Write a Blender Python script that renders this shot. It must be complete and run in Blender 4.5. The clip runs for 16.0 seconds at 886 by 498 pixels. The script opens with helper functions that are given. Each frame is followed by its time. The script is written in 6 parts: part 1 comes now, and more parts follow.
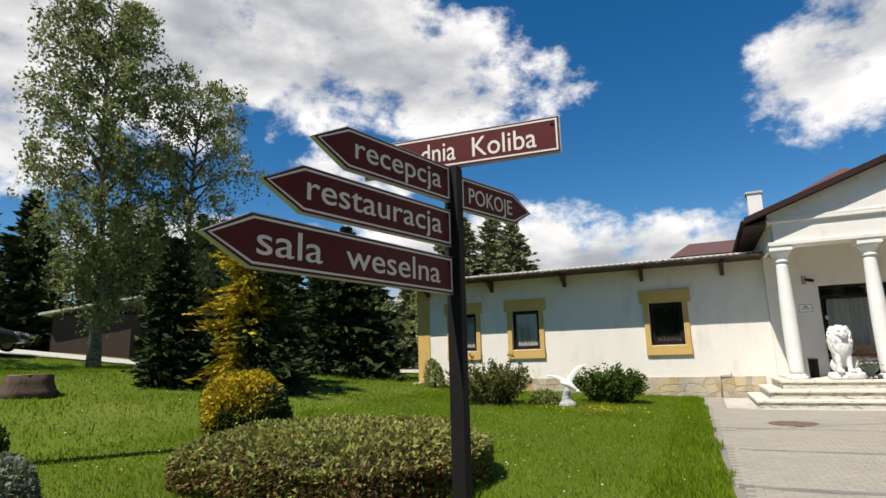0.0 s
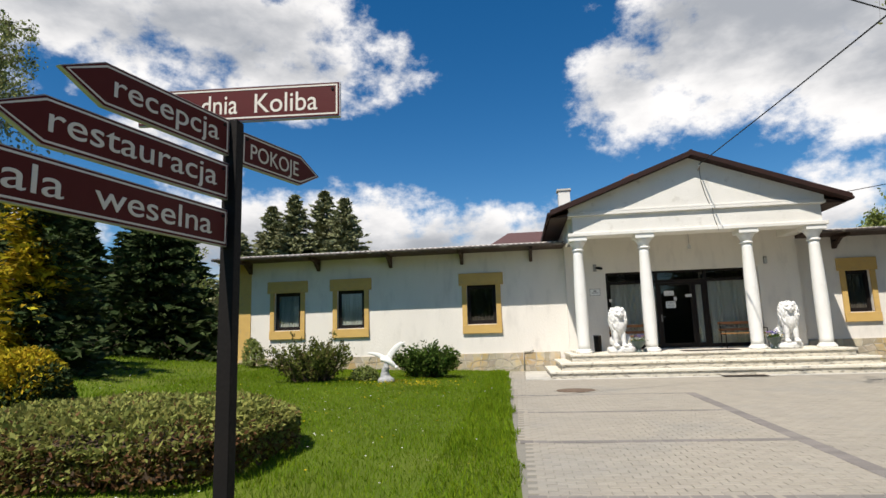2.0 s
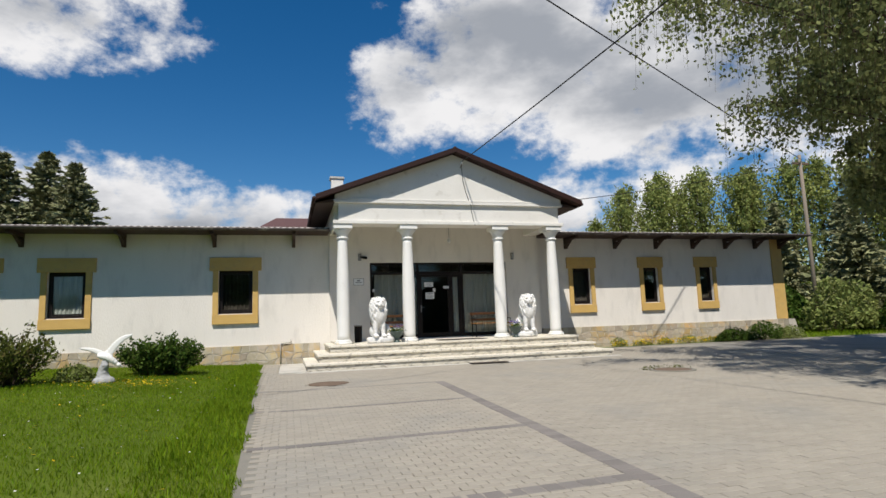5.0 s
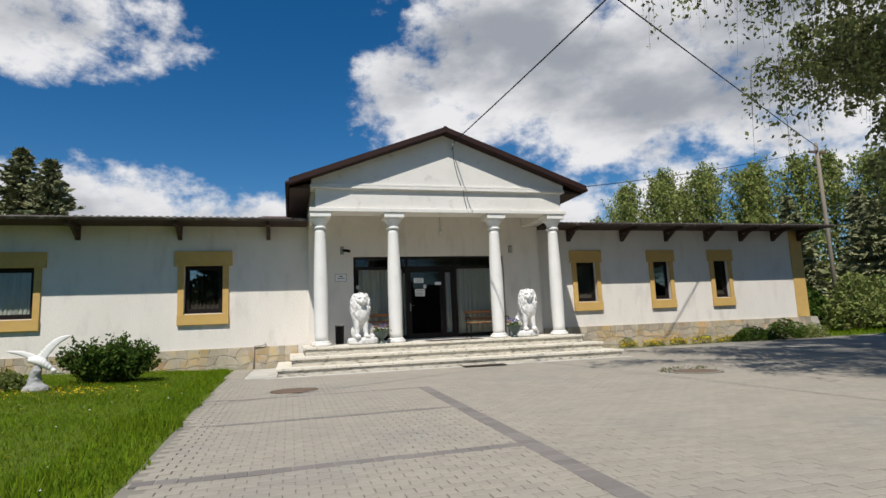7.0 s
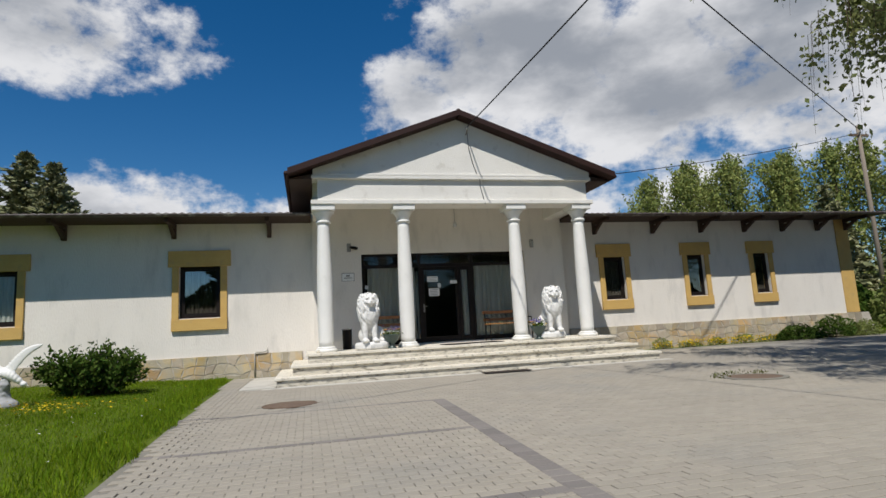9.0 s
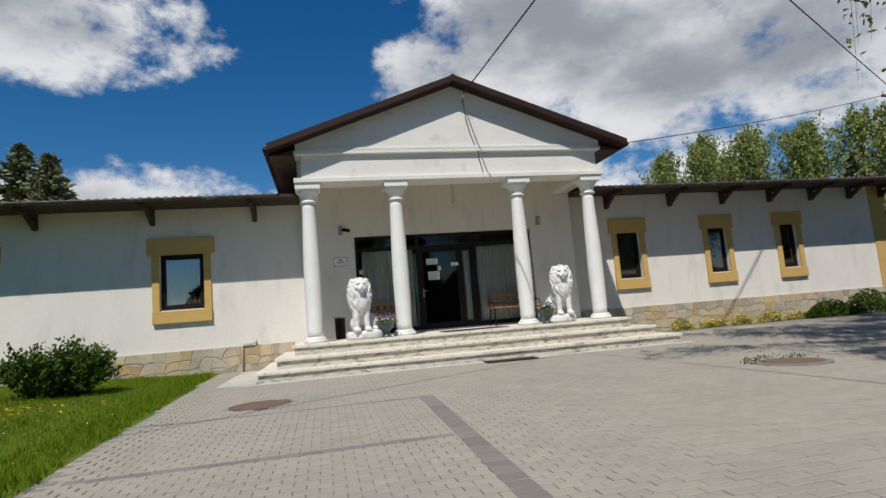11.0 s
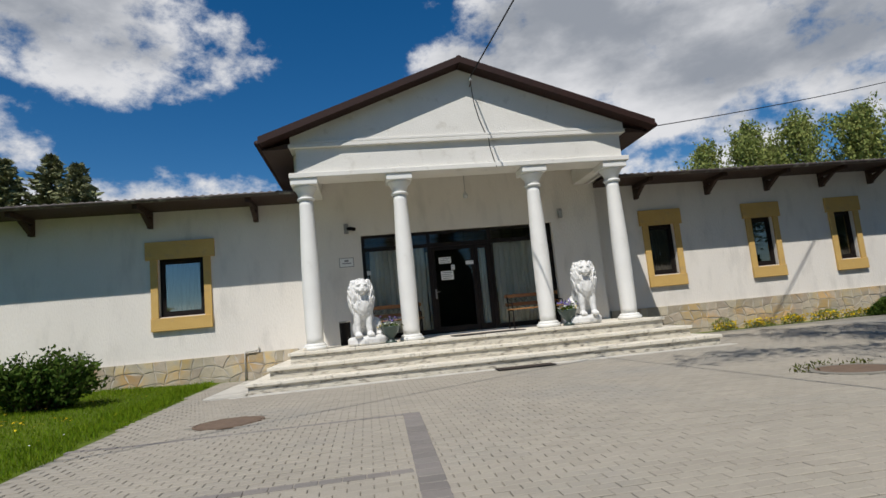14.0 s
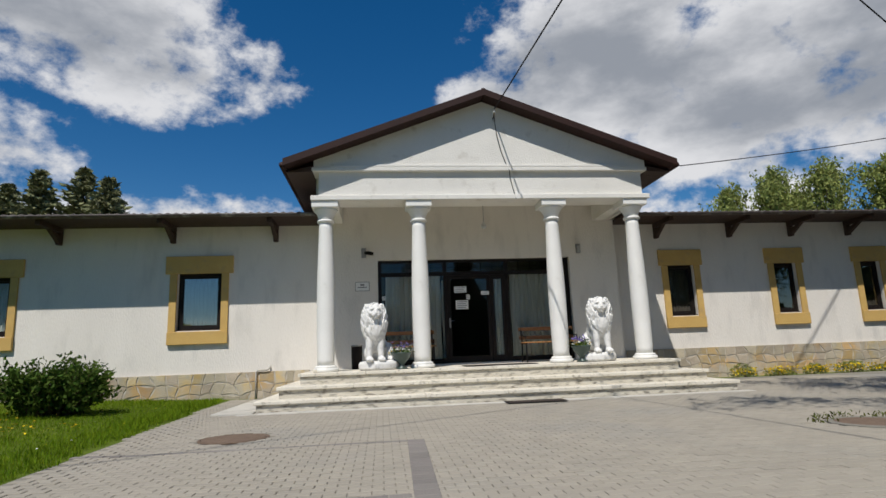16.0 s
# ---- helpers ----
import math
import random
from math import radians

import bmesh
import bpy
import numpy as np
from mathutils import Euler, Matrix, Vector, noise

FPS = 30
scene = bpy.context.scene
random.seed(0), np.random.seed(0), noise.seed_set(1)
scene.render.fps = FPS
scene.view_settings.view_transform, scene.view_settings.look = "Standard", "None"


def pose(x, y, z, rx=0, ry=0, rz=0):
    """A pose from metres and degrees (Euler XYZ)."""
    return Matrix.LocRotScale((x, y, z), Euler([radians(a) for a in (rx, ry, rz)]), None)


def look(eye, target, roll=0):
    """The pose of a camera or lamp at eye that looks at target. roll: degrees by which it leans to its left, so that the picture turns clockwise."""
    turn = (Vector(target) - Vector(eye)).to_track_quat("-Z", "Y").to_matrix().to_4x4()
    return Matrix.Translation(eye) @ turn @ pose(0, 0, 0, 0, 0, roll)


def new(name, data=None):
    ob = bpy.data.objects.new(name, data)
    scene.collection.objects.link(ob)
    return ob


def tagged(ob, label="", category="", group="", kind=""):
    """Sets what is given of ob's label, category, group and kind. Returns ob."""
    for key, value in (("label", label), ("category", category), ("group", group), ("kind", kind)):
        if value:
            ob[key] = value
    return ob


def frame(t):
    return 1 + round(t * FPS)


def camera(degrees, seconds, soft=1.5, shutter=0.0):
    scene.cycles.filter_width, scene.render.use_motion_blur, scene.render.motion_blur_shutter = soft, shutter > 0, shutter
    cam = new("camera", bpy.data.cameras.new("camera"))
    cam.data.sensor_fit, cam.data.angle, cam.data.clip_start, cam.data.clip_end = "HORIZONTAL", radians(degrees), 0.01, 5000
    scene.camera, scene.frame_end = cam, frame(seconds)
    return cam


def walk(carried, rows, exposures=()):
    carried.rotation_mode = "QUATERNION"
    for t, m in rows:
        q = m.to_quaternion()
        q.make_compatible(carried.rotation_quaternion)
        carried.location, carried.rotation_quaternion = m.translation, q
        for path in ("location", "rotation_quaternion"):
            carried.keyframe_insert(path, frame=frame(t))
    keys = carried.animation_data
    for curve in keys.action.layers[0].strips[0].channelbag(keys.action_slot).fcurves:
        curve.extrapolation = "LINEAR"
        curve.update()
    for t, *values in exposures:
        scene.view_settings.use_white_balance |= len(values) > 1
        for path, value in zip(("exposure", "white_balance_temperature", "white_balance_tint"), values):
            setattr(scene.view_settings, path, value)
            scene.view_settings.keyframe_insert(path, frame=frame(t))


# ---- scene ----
# ---- camera ----
cam = camera(76.2, 16.0)
# seconds, eye, yaw to the left, pitch up, roll
PATH = [
    (0, (-5.631, -17.612, 1.794), 24.04, 11.12, -1.47),
    (0.5, (-5.569, -17.624, 1.756), 21.56, 10.88, -1.05),
    (1, (-5.515, -17.696, 1.718), 17.51, 10.73, -1.47),
    (1.5, (-5.423, -17.653, 1.687), 13.10, 9.79, -1.36),
    (2, (-5.374, -17.661, 1.666), 7.24, 8.91, -1.76),
    (2.5, (-5.395, -17.523, 1.733), 1.12, 7.74, -1.53),
    (3, (-5.359, -17.481, 1.787), -5.04, 6.69, -1.42),
    (3.5, (-5.314, -17.446, 1.810), -8.80, 6.01, -1.53),
    (4, (-5.286, -17.417, 1.796), -11.42, 6.59, -1.48),
    (4.5, (-5.084, -17.166, 1.734), -12.94, 7.03, -1.78),
    (5, (-4.983, -16.857, 1.653), -15.43, 7.22, -1.98),
    (7.5, (-4.093, -14.842, 1.443), -15.19, 8.01, -2.60),
    (8, (-4.033, -14.517, 1.445), -14.66, 8.39, -2.59),
    (8.5, (-3.951, -14.192, 1.447), -14.50, 8.54, -3.19),
    (9, (-3.845, -13.858, 1.451), -13.73, 8.07, -3.20),
    (11.5, (-2.977, -12.608, 1.447), -11.87, 6.60, -4.92),
    (12, (-2.755, -12.413, 1.430), -11.76, 6.64, -5.57),
    (12.5, (-2.569, -12.253, 1.411), -10.77, 6.87, -6.08),
    (13, (-2.461, -12.089, 1.401), -9.65, 6.87, -6.02),
    (13.5, (-2.389, -11.943, 1.405), -9.09, 6.88, -5.57),
    (14, (-2.354, -11.880, 1.414), -8.23, 7.19, -5.40),
    (14.5, (-2.361, -11.884, 1.420), -7.44, 7.26, -4.24),
    (15, (-2.358, -11.891, 1.422), -7.01, 7.39, -2.84),
    (15.5, (-2.342, -11.888, 1.409), -6.75, 7.66, -2.21),
    (16, (-2.302, -11.903, 1.354), -6.49, 10.43, -2.19),
]


def stand(eye, yaw, pitch, roll):
    y, p = radians(yaw), radians(pitch)
    ahead = Vector((-math.sin(y) * math.cos(p), math.cos(y) * math.cos(p), math.sin(p)))
    return look(eye, Vector(eye) + ahead, roll)


walk(cam, [(t, stand(e, a, p, r)) for t, e, a, p, r in PATH], [(0.0, 0.26, 6750, 10.5), (2.0, 0.23, 6700, 10.5), (3.5, 0.14, 6650, 10.5), (5.0, 0.0, 6550, 10.5), (7.5, -0.11, 6450, 10.5),
      (9.0, -0.19, 6400, 10.5), (12.0, -0.24, 6380, 10.5), (16.0, -0.26, 6380, 10.5)])

# ---- sun and sky ----
SUN_EL, SUN_AZ = 57.0, 202.0          # compass style: 0 is +y, clockwise
sun_dir = Vector((math.sin(radians(SUN_AZ)) * math.cos(radians(SUN_EL)), math.cos(radians(SUN_AZ)) * math.cos(radians(SUN_EL)), math.sin(radians(SUN_EL))))
sun = new("sun", bpy.data.lights.new("sun", "SUN"))
sun.data.energy, sun.data.angle, sun.data.color = 5.2, radians(0.53), (1.0, 0.95, 0.87)
sun.matrix_world = look(sun_dir * 50, (0, 0, 0))

world = bpy.data.worlds.new("sky")
scene.world = world
world.use_nodes = True
wt = world.node_tree
wt.nodes.clear()


def wn(kind, **kw):
    n = wt.nodes.new(kind)
    for k, v in kw.items():
        if k == "op":
            n.operation = v
        elif k == "ins":
            for i, s in enumerate(v):
                if s is None:
                    continue
                if isinstance(s, bpy.types.NodeSocket):
                    wt.links.new(s, n.inputs[i])
                else:
                    n.inputs[i].default_value = s
    return n


def wm(op, *ins):
    return wn("ShaderNodeMath", op=op, ins=ins).outputs[0]


tc = wt.nodes.new("ShaderNodeTexCoord").outputs["Generated"]
sep = wt.nodes.new("ShaderNodeSeparateXYZ")
wt.links.new(tc, sep.inputs[0])
az = wm("MULTIPLY", wm("ARCTAN2", sep.outputs[0], sep.outputs[1]), 57.29578)
el = wm("MULTIPLY", wm("ARCSINE", sep.outputs[2]), 57.29578)
# cumulus heaps: azimuth, elevation, half width, half height (degrees)
CLOUDS = [(-58, 31.7, 22, 13, 1.15), (-38, 33.7, 15, 11, 1.1), (-25, 28.2, 12, 6.5, 1.0), (-11.9, 26.2, 6.5, 4.5, 0.55), (-66, 19.7, 10, 7, 0.9), (-33, 18.2, 8, 4.5, 0.7),
          (11.8, 22.7, 8, 6, 0.8), (24.8, 26.7, 14, 10, 1.15), (36.8, 22.7, 14, 9.5, 1.1), (49.8, 22.7, 15, 11, 1.1), (29.8, 38.7, 18, 9, 0.9), (65.8, 25.7, 16, 16, 1.0),
          (-27, 9.0, 11, 5.4, 1.0), (-17.4, 9.5, 11, 5.6, 1.0), (-6.4, 8.5, 11, 5.0, 1.0), (3.6, 8.5, 9, 4.4, 0.9), (15.8, 8.0, 10, 4.5, 0.8), (31.8, 8.5, 14, 5.5, 0.9),
          (-48, 9.5, 14, 5.5, 0.8)]
field = None
for a, e, ra, re, full in CLOUDS:
    dx, dy = wm("DIVIDE", wm("SUBTRACT", az, a), ra), wm("DIVIDE", wm("SUBTRACT", el, e), re)
    d2 = wm("ADD", wm("MULTIPLY", dx, dx), wm("MULTIPLY", dy, dy))
    lobe = wm("SUBTRACT", full, d2)
    field = lobe if field is None else wm("SMOOTH_MAX", field, lobe, 0.4)
field = wm("MAXIMUM", field, -1.2)


def wnoise(scale, detail, rough, stretch=1.0, lift=0.0):
    mp = wt.nodes.new("ShaderNodeMapping")
    mp.inputs["Scale"].default_value = (1, 1, stretch)
    mp.inputs["Location"].default_value = (lift, lift * 0.4, lift * 0.7)
    wt.links.new(tc, mp.inputs[0])
    n = wt.nodes.new("ShaderNodeTexNoise")
    n.inputs["Scale"].default_value, n.inputs["Detail"].default_value, n.inputs["Roughness"].default_value = scale, detail, rough
    wt.links.new(mp.outputs[0], n.inputs["Vector"])
    return n.outputs[0]


puff, curl = wnoise(8.0, 9.0, 0.6, 1.5), wnoise(26.0, 6.0, 0.62, 1.3, 5.7)
edge = wm("ADD", field, wm("MULTIPLY", wm("SUBTRACT", puff, 0.5), 3.3))
edge = wm("ADD", edge, wm("MULTIPLY", wm("SUBTRACT", curl, 0.5), 1.1))
ramp = wt.nodes.new("ShaderNodeMapRange")
ramp.interpolation_type = "SMOOTHSTEP"
ramp.inputs[1].default_value, ramp.inputs[2].default_value = -0.05, 0.75
wt.links.new(edge, ramp.inputs[0])
mask = ramp.outputs[0]
# grey bellies: the thick middle of each heap
belly = wt.nodes.new("ShaderNodeMapRange")
belly.interpolation_type = "SMOOTHSTEP"
belly.inputs[1].default_value, belly.inputs[2].default_value = 0.25, 1.35
wt.links.new(wm("ADD", field, wm("MULTIPLY", wm("SUBTRACT", wnoise(5.0, 6.0, 0.55, 2.0, 3.1), 0.5), 2.6)), belly.inputs[0])
tone = wt.nodes.new("ShaderNodeMix")
tone.data_type = "RGBA"
tone.inputs[6].default_value, tone.inputs[7].default_value = (0.95, 0.95, 0.96, 1), (0.38, 0.41, 0.46, 1)
wt.links.new(belly.outputs[0], tone.inputs[0])
sky = wt.nodes.new("ShaderNodeTexSky")
sky.sky_type, sky.sun_disc = "NISHITA", False
sky.sun_elevation, sky.sun_rotation = radians(SUN_EL), radians(SUN_AZ)
sky.air_density, sky.dust_density, sky.ozone_density = 1.0, 0.0, 4.0
bg_sky, bg_cloud = wt.nodes.new("ShaderNodeBackground"), wt.nodes.new("ShaderNodeBackground")
deep = wt.nodes.new("ShaderNodeHueSaturation")
deep.inputs["Saturation"].default_value = 1.35
wt.links.new(sky.outputs[0], deep.inputs["Color"])
wt.links.new(deep.outputs[0], bg_sky.inputs[0])
bg_sky.inputs[1].default_value = 0.09
wt.links.new(tone.outputs[2], bg_cloud.inputs[0])
bg_cloud.inputs[1].default_value = 0.92
mixw = wt.nodes.new("ShaderNodeMixShader")
wt.links.new(mask, mixw.inputs[0])
wt.links.new(bg_sky.outputs[0], mixw.inputs[1])
wt.links.new(bg_cloud.outputs[0], mixw.inputs[2])
outw = wt.nodes.new("ShaderNodeOutputWorld")
wt.links.new(mixw.outputs[0], outw.inputs[0])


# ---- materials ----
def material(name, base, dark=None, rough=0.7, scale=6.0, fine=60.0, bump=0.15, metal=0.0, spread=0.5, island=0.0, obj=0.0,
             stretch=(1, 1, 1), stain=None, stain_scale=1.5, stain_at=(0.55, 0.75), spec=0.5, back=0.0):
    """A surface of two tones mixed by noise at two scales, with fine relief, optional stains and variation piece by piece."""
    m = bpy.data.materials.new(name)
    m.use_nodes = True
    t = m.node_tree
    b = t.nodes["Principled BSDF"]
    dark = dark or tuple(c * 0.72 for c in base)
    co = t.nodes.new("ShaderNodeTexCoord")
    mp = t.nodes.new("ShaderNodeMapping")
    mp.inputs["Scale"].default_value = stretch
    t.links.new(co.outputs["Object"], mp.inputs[0])

    def noise_node(s, d=5.0):
        n = t.nodes.new("ShaderNodeTexNoise")
        n.inputs["Scale"].default_value, n.inputs["Detail"].default_value = s, d
        t.links.new(mp.outputs[0], n.inputs["Vector"])
        return n.outputs[0]

    def blend(f, a, c, kind="MIX"):
        n = t.nodes.new("ShaderNodeMix")
        n.data_type, n.blend_type = "RGBA", kind
        for s, v in ((n.inputs[0], f), (n.inputs[6], a), (n.inputs[7], c)):
            if isinstance(v, (float, int)):
                s.default_value = v
            elif isinstance(v, tuple):
                s.default_value = (*v[:3], 1)
            else:
                t.links.new(v, s)
        return n.outputs[2]

    def spanned(v, lo, hi, to0=0.0, to1=1.0):
        n = t.nodes.new("ShaderNodeMapRange")
        for i, x in enumerate((lo, hi, to0, to1)):
            n.inputs[i + 1].default_value = x
        t.links.new(v, n.inputs[0])
        return n.outputs[0]

    big, small = noise_node(scale), noise_node(fine, 3.0)
    col = blend(spanned(big, 0.5 - spread / 2, 0.5 + spread / 2), base, dark)
    col = blend(spanned(small, 0.3, 0.7, 0.0, 0.45), col, dark)
    if stain:
        col = blend(spanned(noise_node(stain_scale, 8.0), *stain_at), col, stain)
    if island or obj:
        if island:
            r = t.nodes.new("ShaderNodeNewGeometry").outputs["Random Per Island"]
        else:
            r = t.nodes.new("ShaderNodeObjectInfo").outputs["Random"]
        h = t.nodes.new("ShaderNodeHueSaturation")
        t.links.new(spanned(r, 0, 1, 1 - (island or obj), 1 + (island or obj)), h.inputs["Value"])
        r2 = t.nodes.new("ShaderNodeMath")
        r2.operation = "FRACT"
        r3 = t.nodes.new("ShaderNodeMath")
        r3.operation = "MULTIPLY"
        r3.inputs[1].default_value = 17.31
        t.links.new(r, r3.inputs[0])
        t.links.new(r3.outputs[0], r2.inputs[0])
        t.links.new(spanned(r2.outputs[0], 0, 1, 0.5 - 0.05 * (island or obj), 0.5 + 0.05 * (island or obj)), h.inputs["Hue"])
        t.links.new(col, h.inputs["Color"])
        col = h.outputs[0]
    t.links.new(col, b.inputs["Base Color"])
    t.links.new(spanned(small, 0.25, 0.75, rough - 0.08, min(1, rough + 0.08)), b.inputs["Roughness"])
    b.inputs["Metallic"].default_value = metal
    b.inputs["Specular IOR Level"].default_value = spec
    if bump:
        bp = t.nodes.new("ShaderNodeBump")
        bp.inputs["Strength"].default_value, bp.inputs["Distance"].default_value = bump, 0.02
        mixed = t.nodes.new("ShaderNodeMath")
        mixed.operation = "ADD"
        t.links.new(big, mixed.inputs[0])
        t.links.new(small, mixed.inputs[1])
        t.links.new(mixed.outputs[0], bp.inputs["Height"])
        t.links.new(bp.outputs[0], b.inputs["Normal"])
    if back:
        tr = t.nodes.new("ShaderNodeBsdfTranslucent")
        t.links.new(col, tr.inputs[0])
        mx = t.nodes.new("ShaderNodeMixShader")
        mx.inputs[0].default_value = back
        out = t.nodes["Material Output"]
        t.links.new(b.outputs[0], mx.inputs[1])
        t.links.new(tr.outputs[0], mx.inputs[2])
        t.links.new(mx.outputs[0], out.inputs[0])
    return m


M = {}
M["render"] = material("wall_render", (0.78, 0.74, 0.675), (0.70, 0.66, 0.60), 0.9, 1.6, 38, 0.5, stretch=(1, 1, 0.32), stain=(0.58, 0.55, 0.50), stain_scale=3.2, stain_at=(0.55, 0.85))
M["white"] = material("white_paint", (0.82, 0.81, 0.77), (0.74, 0.73, 0.69), 0.65, 2.0, 35, 0.2, stain=(0.60, 0.58, 0.52), stain_scale=3.0, stain_at=(0.62, 0.85))
M["white_band"] = material("white_band_paint", (0.78, 0.76, 0.71), (0.68, 0.66, 0.61), 0.8, 1.5, 40, 0.3, stain=(0.5, 0.47, 0.41), stain_scale=3.5, stain_at=(0.60, 0.82))
M["ochre"] = material("ochre_paint", (0.60, 0.40, 0.13), (0.52, 0.33, 0.10), 0.85, 3.0, 50, 0.25, stain=(0.45, 0.31, 0.13), stain_scale=4.0)
M["brown_metal"] = material("brown_sheet_metal", (0.040, 0.018, 0.014), (0.028, 0.014, 0.012), 0.6, 4.0, 30, 0.05, spec=0.2)
M["roof_brown"] = material("brown_roof_tiles", (0.14, 0.065, 0.05), (0.09, 0.045, 0.038), 0.6, 5.0, 40, 0.2, obj=0.0)
M["corrugated"] = material("weathered_roof_sheet", (0.10, 0.075, 0.065), (0.055, 0.045, 0.04), 0.75, 4.0, 40, 0.2, stain=(0.2, 0.19, 0.17), stain_scale=2.5)
M["gutter"] = material("brown_gutter", (0.085, 0.065, 0.055), (0.05, 0.038, 0.034), 0.5, 5.0, 30, 0.05, stain=(0.28, 0.26, 0.23), stain_scale=5)
M["wood_dark"] = material("dark_stained_wood", (0.055, 0.027, 0.016), (0.032, 0.016, 0.011), 0.7, 4.0, 30, 0.2, stretch=(1, 6, 6))
M["wood_bench"] = material("varnished_bench_wood", (0.40, 0.19, 0.06), (0.27, 0.12, 0.04), 0.45, 5.0, 40, 0.15, stretch=(1, 8, 8), obj=0.12)
M["stone_step"] = material("worn_pale_stone", (0.76, 0.72, 0.62), (0.62, 0.57, 0.47), 0.8, 3.5, 45, 0.35, stain=(0.30, 0.27, 0.21), stain_scale=11.0, stain_at=(0.56, 0.74))
M["stone_riser"] = material("stained_step_riser", (0.70, 0.66, 0.56), (0.50, 0.46, 0.38), 0.85, 5.0, 45, 0.5, stretch=(0.9, 0.9, 2.6), stain=(0.15, 0.13, 0.10), stain_scale=7.5, stain_at=(0.50, 0.72))
M["slab"] = material("weathered_concrete", (0.58, 0.55, 0.49), (0.44, 0.42, 0.37), 0.9, 3.0, 50, 0.3, stain=(0.3, 0.28, 0.23), stain_scale=2.5)
M["stone"] = material("flagstone_cladding", (0.50, 0.43, 0.32), (0.37, 0.32, 0.24), 0.85, 6.0, 35, 0.7, obj=0.20, stain=(0.52, 0.36, 0.16), stain_scale=1.9, stain_at=(0.50, 0.66))
M["mortar"] = material("mortar", (0.56, 0.51, 0.43), (0.44, 0.40, 0.33), 0.95, 6.0, 60, 0.5)
M["lion"] = material("painted_cast_stone", (0.80, 0.79, 0.76), (0.66, 0.65, 0.62), 0.7, 7.0, 40, 0.3, stain=(0.36, 0.36, 0.35), stain_scale=9.0, stain_at=(0.56, 0.78))
M["rock"] = material("grey_cast_rock", (0.45, 0.45, 0.44), (0.3, 0.3, 0.3), 0.85, 8.0, 40, 0.5)
M["paver"] = material("grey_pavers", (0.340, 0.306, 0.248), (0.295, 0.267, 0.217), 0.9, 1.0, 70, 0.3, island=0.055, stain=(0.27, 0.255, 0.22), stain_scale=0.7, stain_at=(0.5, 0.8))
M["paver_piece"] = material("grey_paver_pieces", (0.340, 0.306, 0.248), (0.295, 0.267, 0.217), 0.9, 1.0, 70, 0.3, obj=0.055, stain=(0.27, 0.255, 0.22), stain_scale=0.7, stain_at=(0.5, 0.8))
M["paver_dark"] = material("graphite_pavers", (0.225, 0.20, 0.18), (0.175, 0.16, 0.145), 0.9, 2.0, 70, 0.3, island=0.10)
M["bed"] = material("sandy_joint", (0.25, 0.23, 0.19), (0.19, 0.18, 0.15), 0.95, 5.0, 80, 0.4)
M["asphalt"] = material("old_paving", (0.30, 0.285, 0.25), (0.23, 0.22, 0.195), 0.9, 1.5, 60, 0.35, stain=(0.17, 0.16, 0.14), stain_scale=0.8)
M["iron"] = material("rusty_cast_iron", (0.19, 0.13, 0.085), (0.12, 0.08, 0.055), 0.85, 9.0, 60, 0.4, metal=0.0)
M["black"] = material("black_powder_coat", (0.012, 0.009, 0.008), (0.007, 0.006, 0.006), 0.75, 6.0, 60, 0.05, spec=0.2)
M["dark_frame"] = material("dark_brown_frame", (0.016, 0.011, 0.009), (0.011, 0.008, 0.007), 0.6, 6.0, 40, 0.05, spec=0.2)
M["mat"] = material("door_mat", (0.07, 0.055, 0.045), (0.045, 0.036, 0.03), 0.95, 9.0, 120, 0.5, spec=0.2)
M["sign"] = material("maroon_sign_face", (0.092, 0.012, 0.011), (0.078, 0.010, 0.009), 0.5, 2.0, 25, 0.02, spec=0.2)
M["sign_edge"] = material("aluminium_sign_back", (0.55, 0.55, 0.54), (0.45, 0.45, 0.44), 0.4, 6.0, 40, 0.05, metal=0.6)
M["sign_white"] = material("sign_lettering", (0.72, 0.68, 0.60), (0.64, 0.60, 0.53), 0.5, 8.0, 40, 0.0)
M["paper"] = material("white_paper", (0.80, 0.80, 0.78), (0.74, 0.74, 0.72), 0.8, 6.0, 40, 0.0)
M["ink"] = material("grey_print", (0.25, 0.25, 0.26), (0.2, 0.2, 0.2), 0.8, 6.0, 40, 0.0)
M["curtain"] = material("grey_net_curtain", (0.80, 0.76, 0.66), (0.66, 0.62, 0.53), 0.95, 3.0, 60, 0.1, stretch=(4, 4, 0.3), back=0.08)
M["curtain_blue"] = material("blue_grey_curtain", (0.60, 0.61, 0.55), (0.36, 0.38, 0.34), 0.95, 3.0, 60, 0.1, stretch=(4, 4, 0.3), back=0.2)
# Near-black tone: the darkness of unlit rooms is put into the colour.
M["room"] = material("unlit_room_tone", (0.10, 0.085, 0.07), (0.075, 0.065, 0.055), 0.9, 2.0, 30, 0.05, spec=0.2)
M["bark_birch"] = material("birch_bark", (0.30, 0.28, 0.25), (0.06, 0.055, 0.05), 0.85, 5.0, 25, 0.5, stretch=(1, 1, 3), spread=0.35, spec=0.06)
M["bark"] = material("brown_bark", (0.12, 0.085, 0.06), (0.06, 0.045, 0.034), 0.95, 6.0, 30, 0.8, stretch=(1, 1, 0.3), spec=0.06)
M["timber_pole"] = material("weathered_pole", (0.30, 0.25, 0.19), (0.2, 0.165, 0.125), 0.9, 4.0, 30, 0.4, stretch=(2, 2, 0.2))
M["leaf_birch"] = material("birch_leaves", (0.27, 0.295, 0.115), (0.18, 0.205, 0.08), 0.65, 3.0, 40, 0.0, island=0.35, back=0.4, spec=0.06)
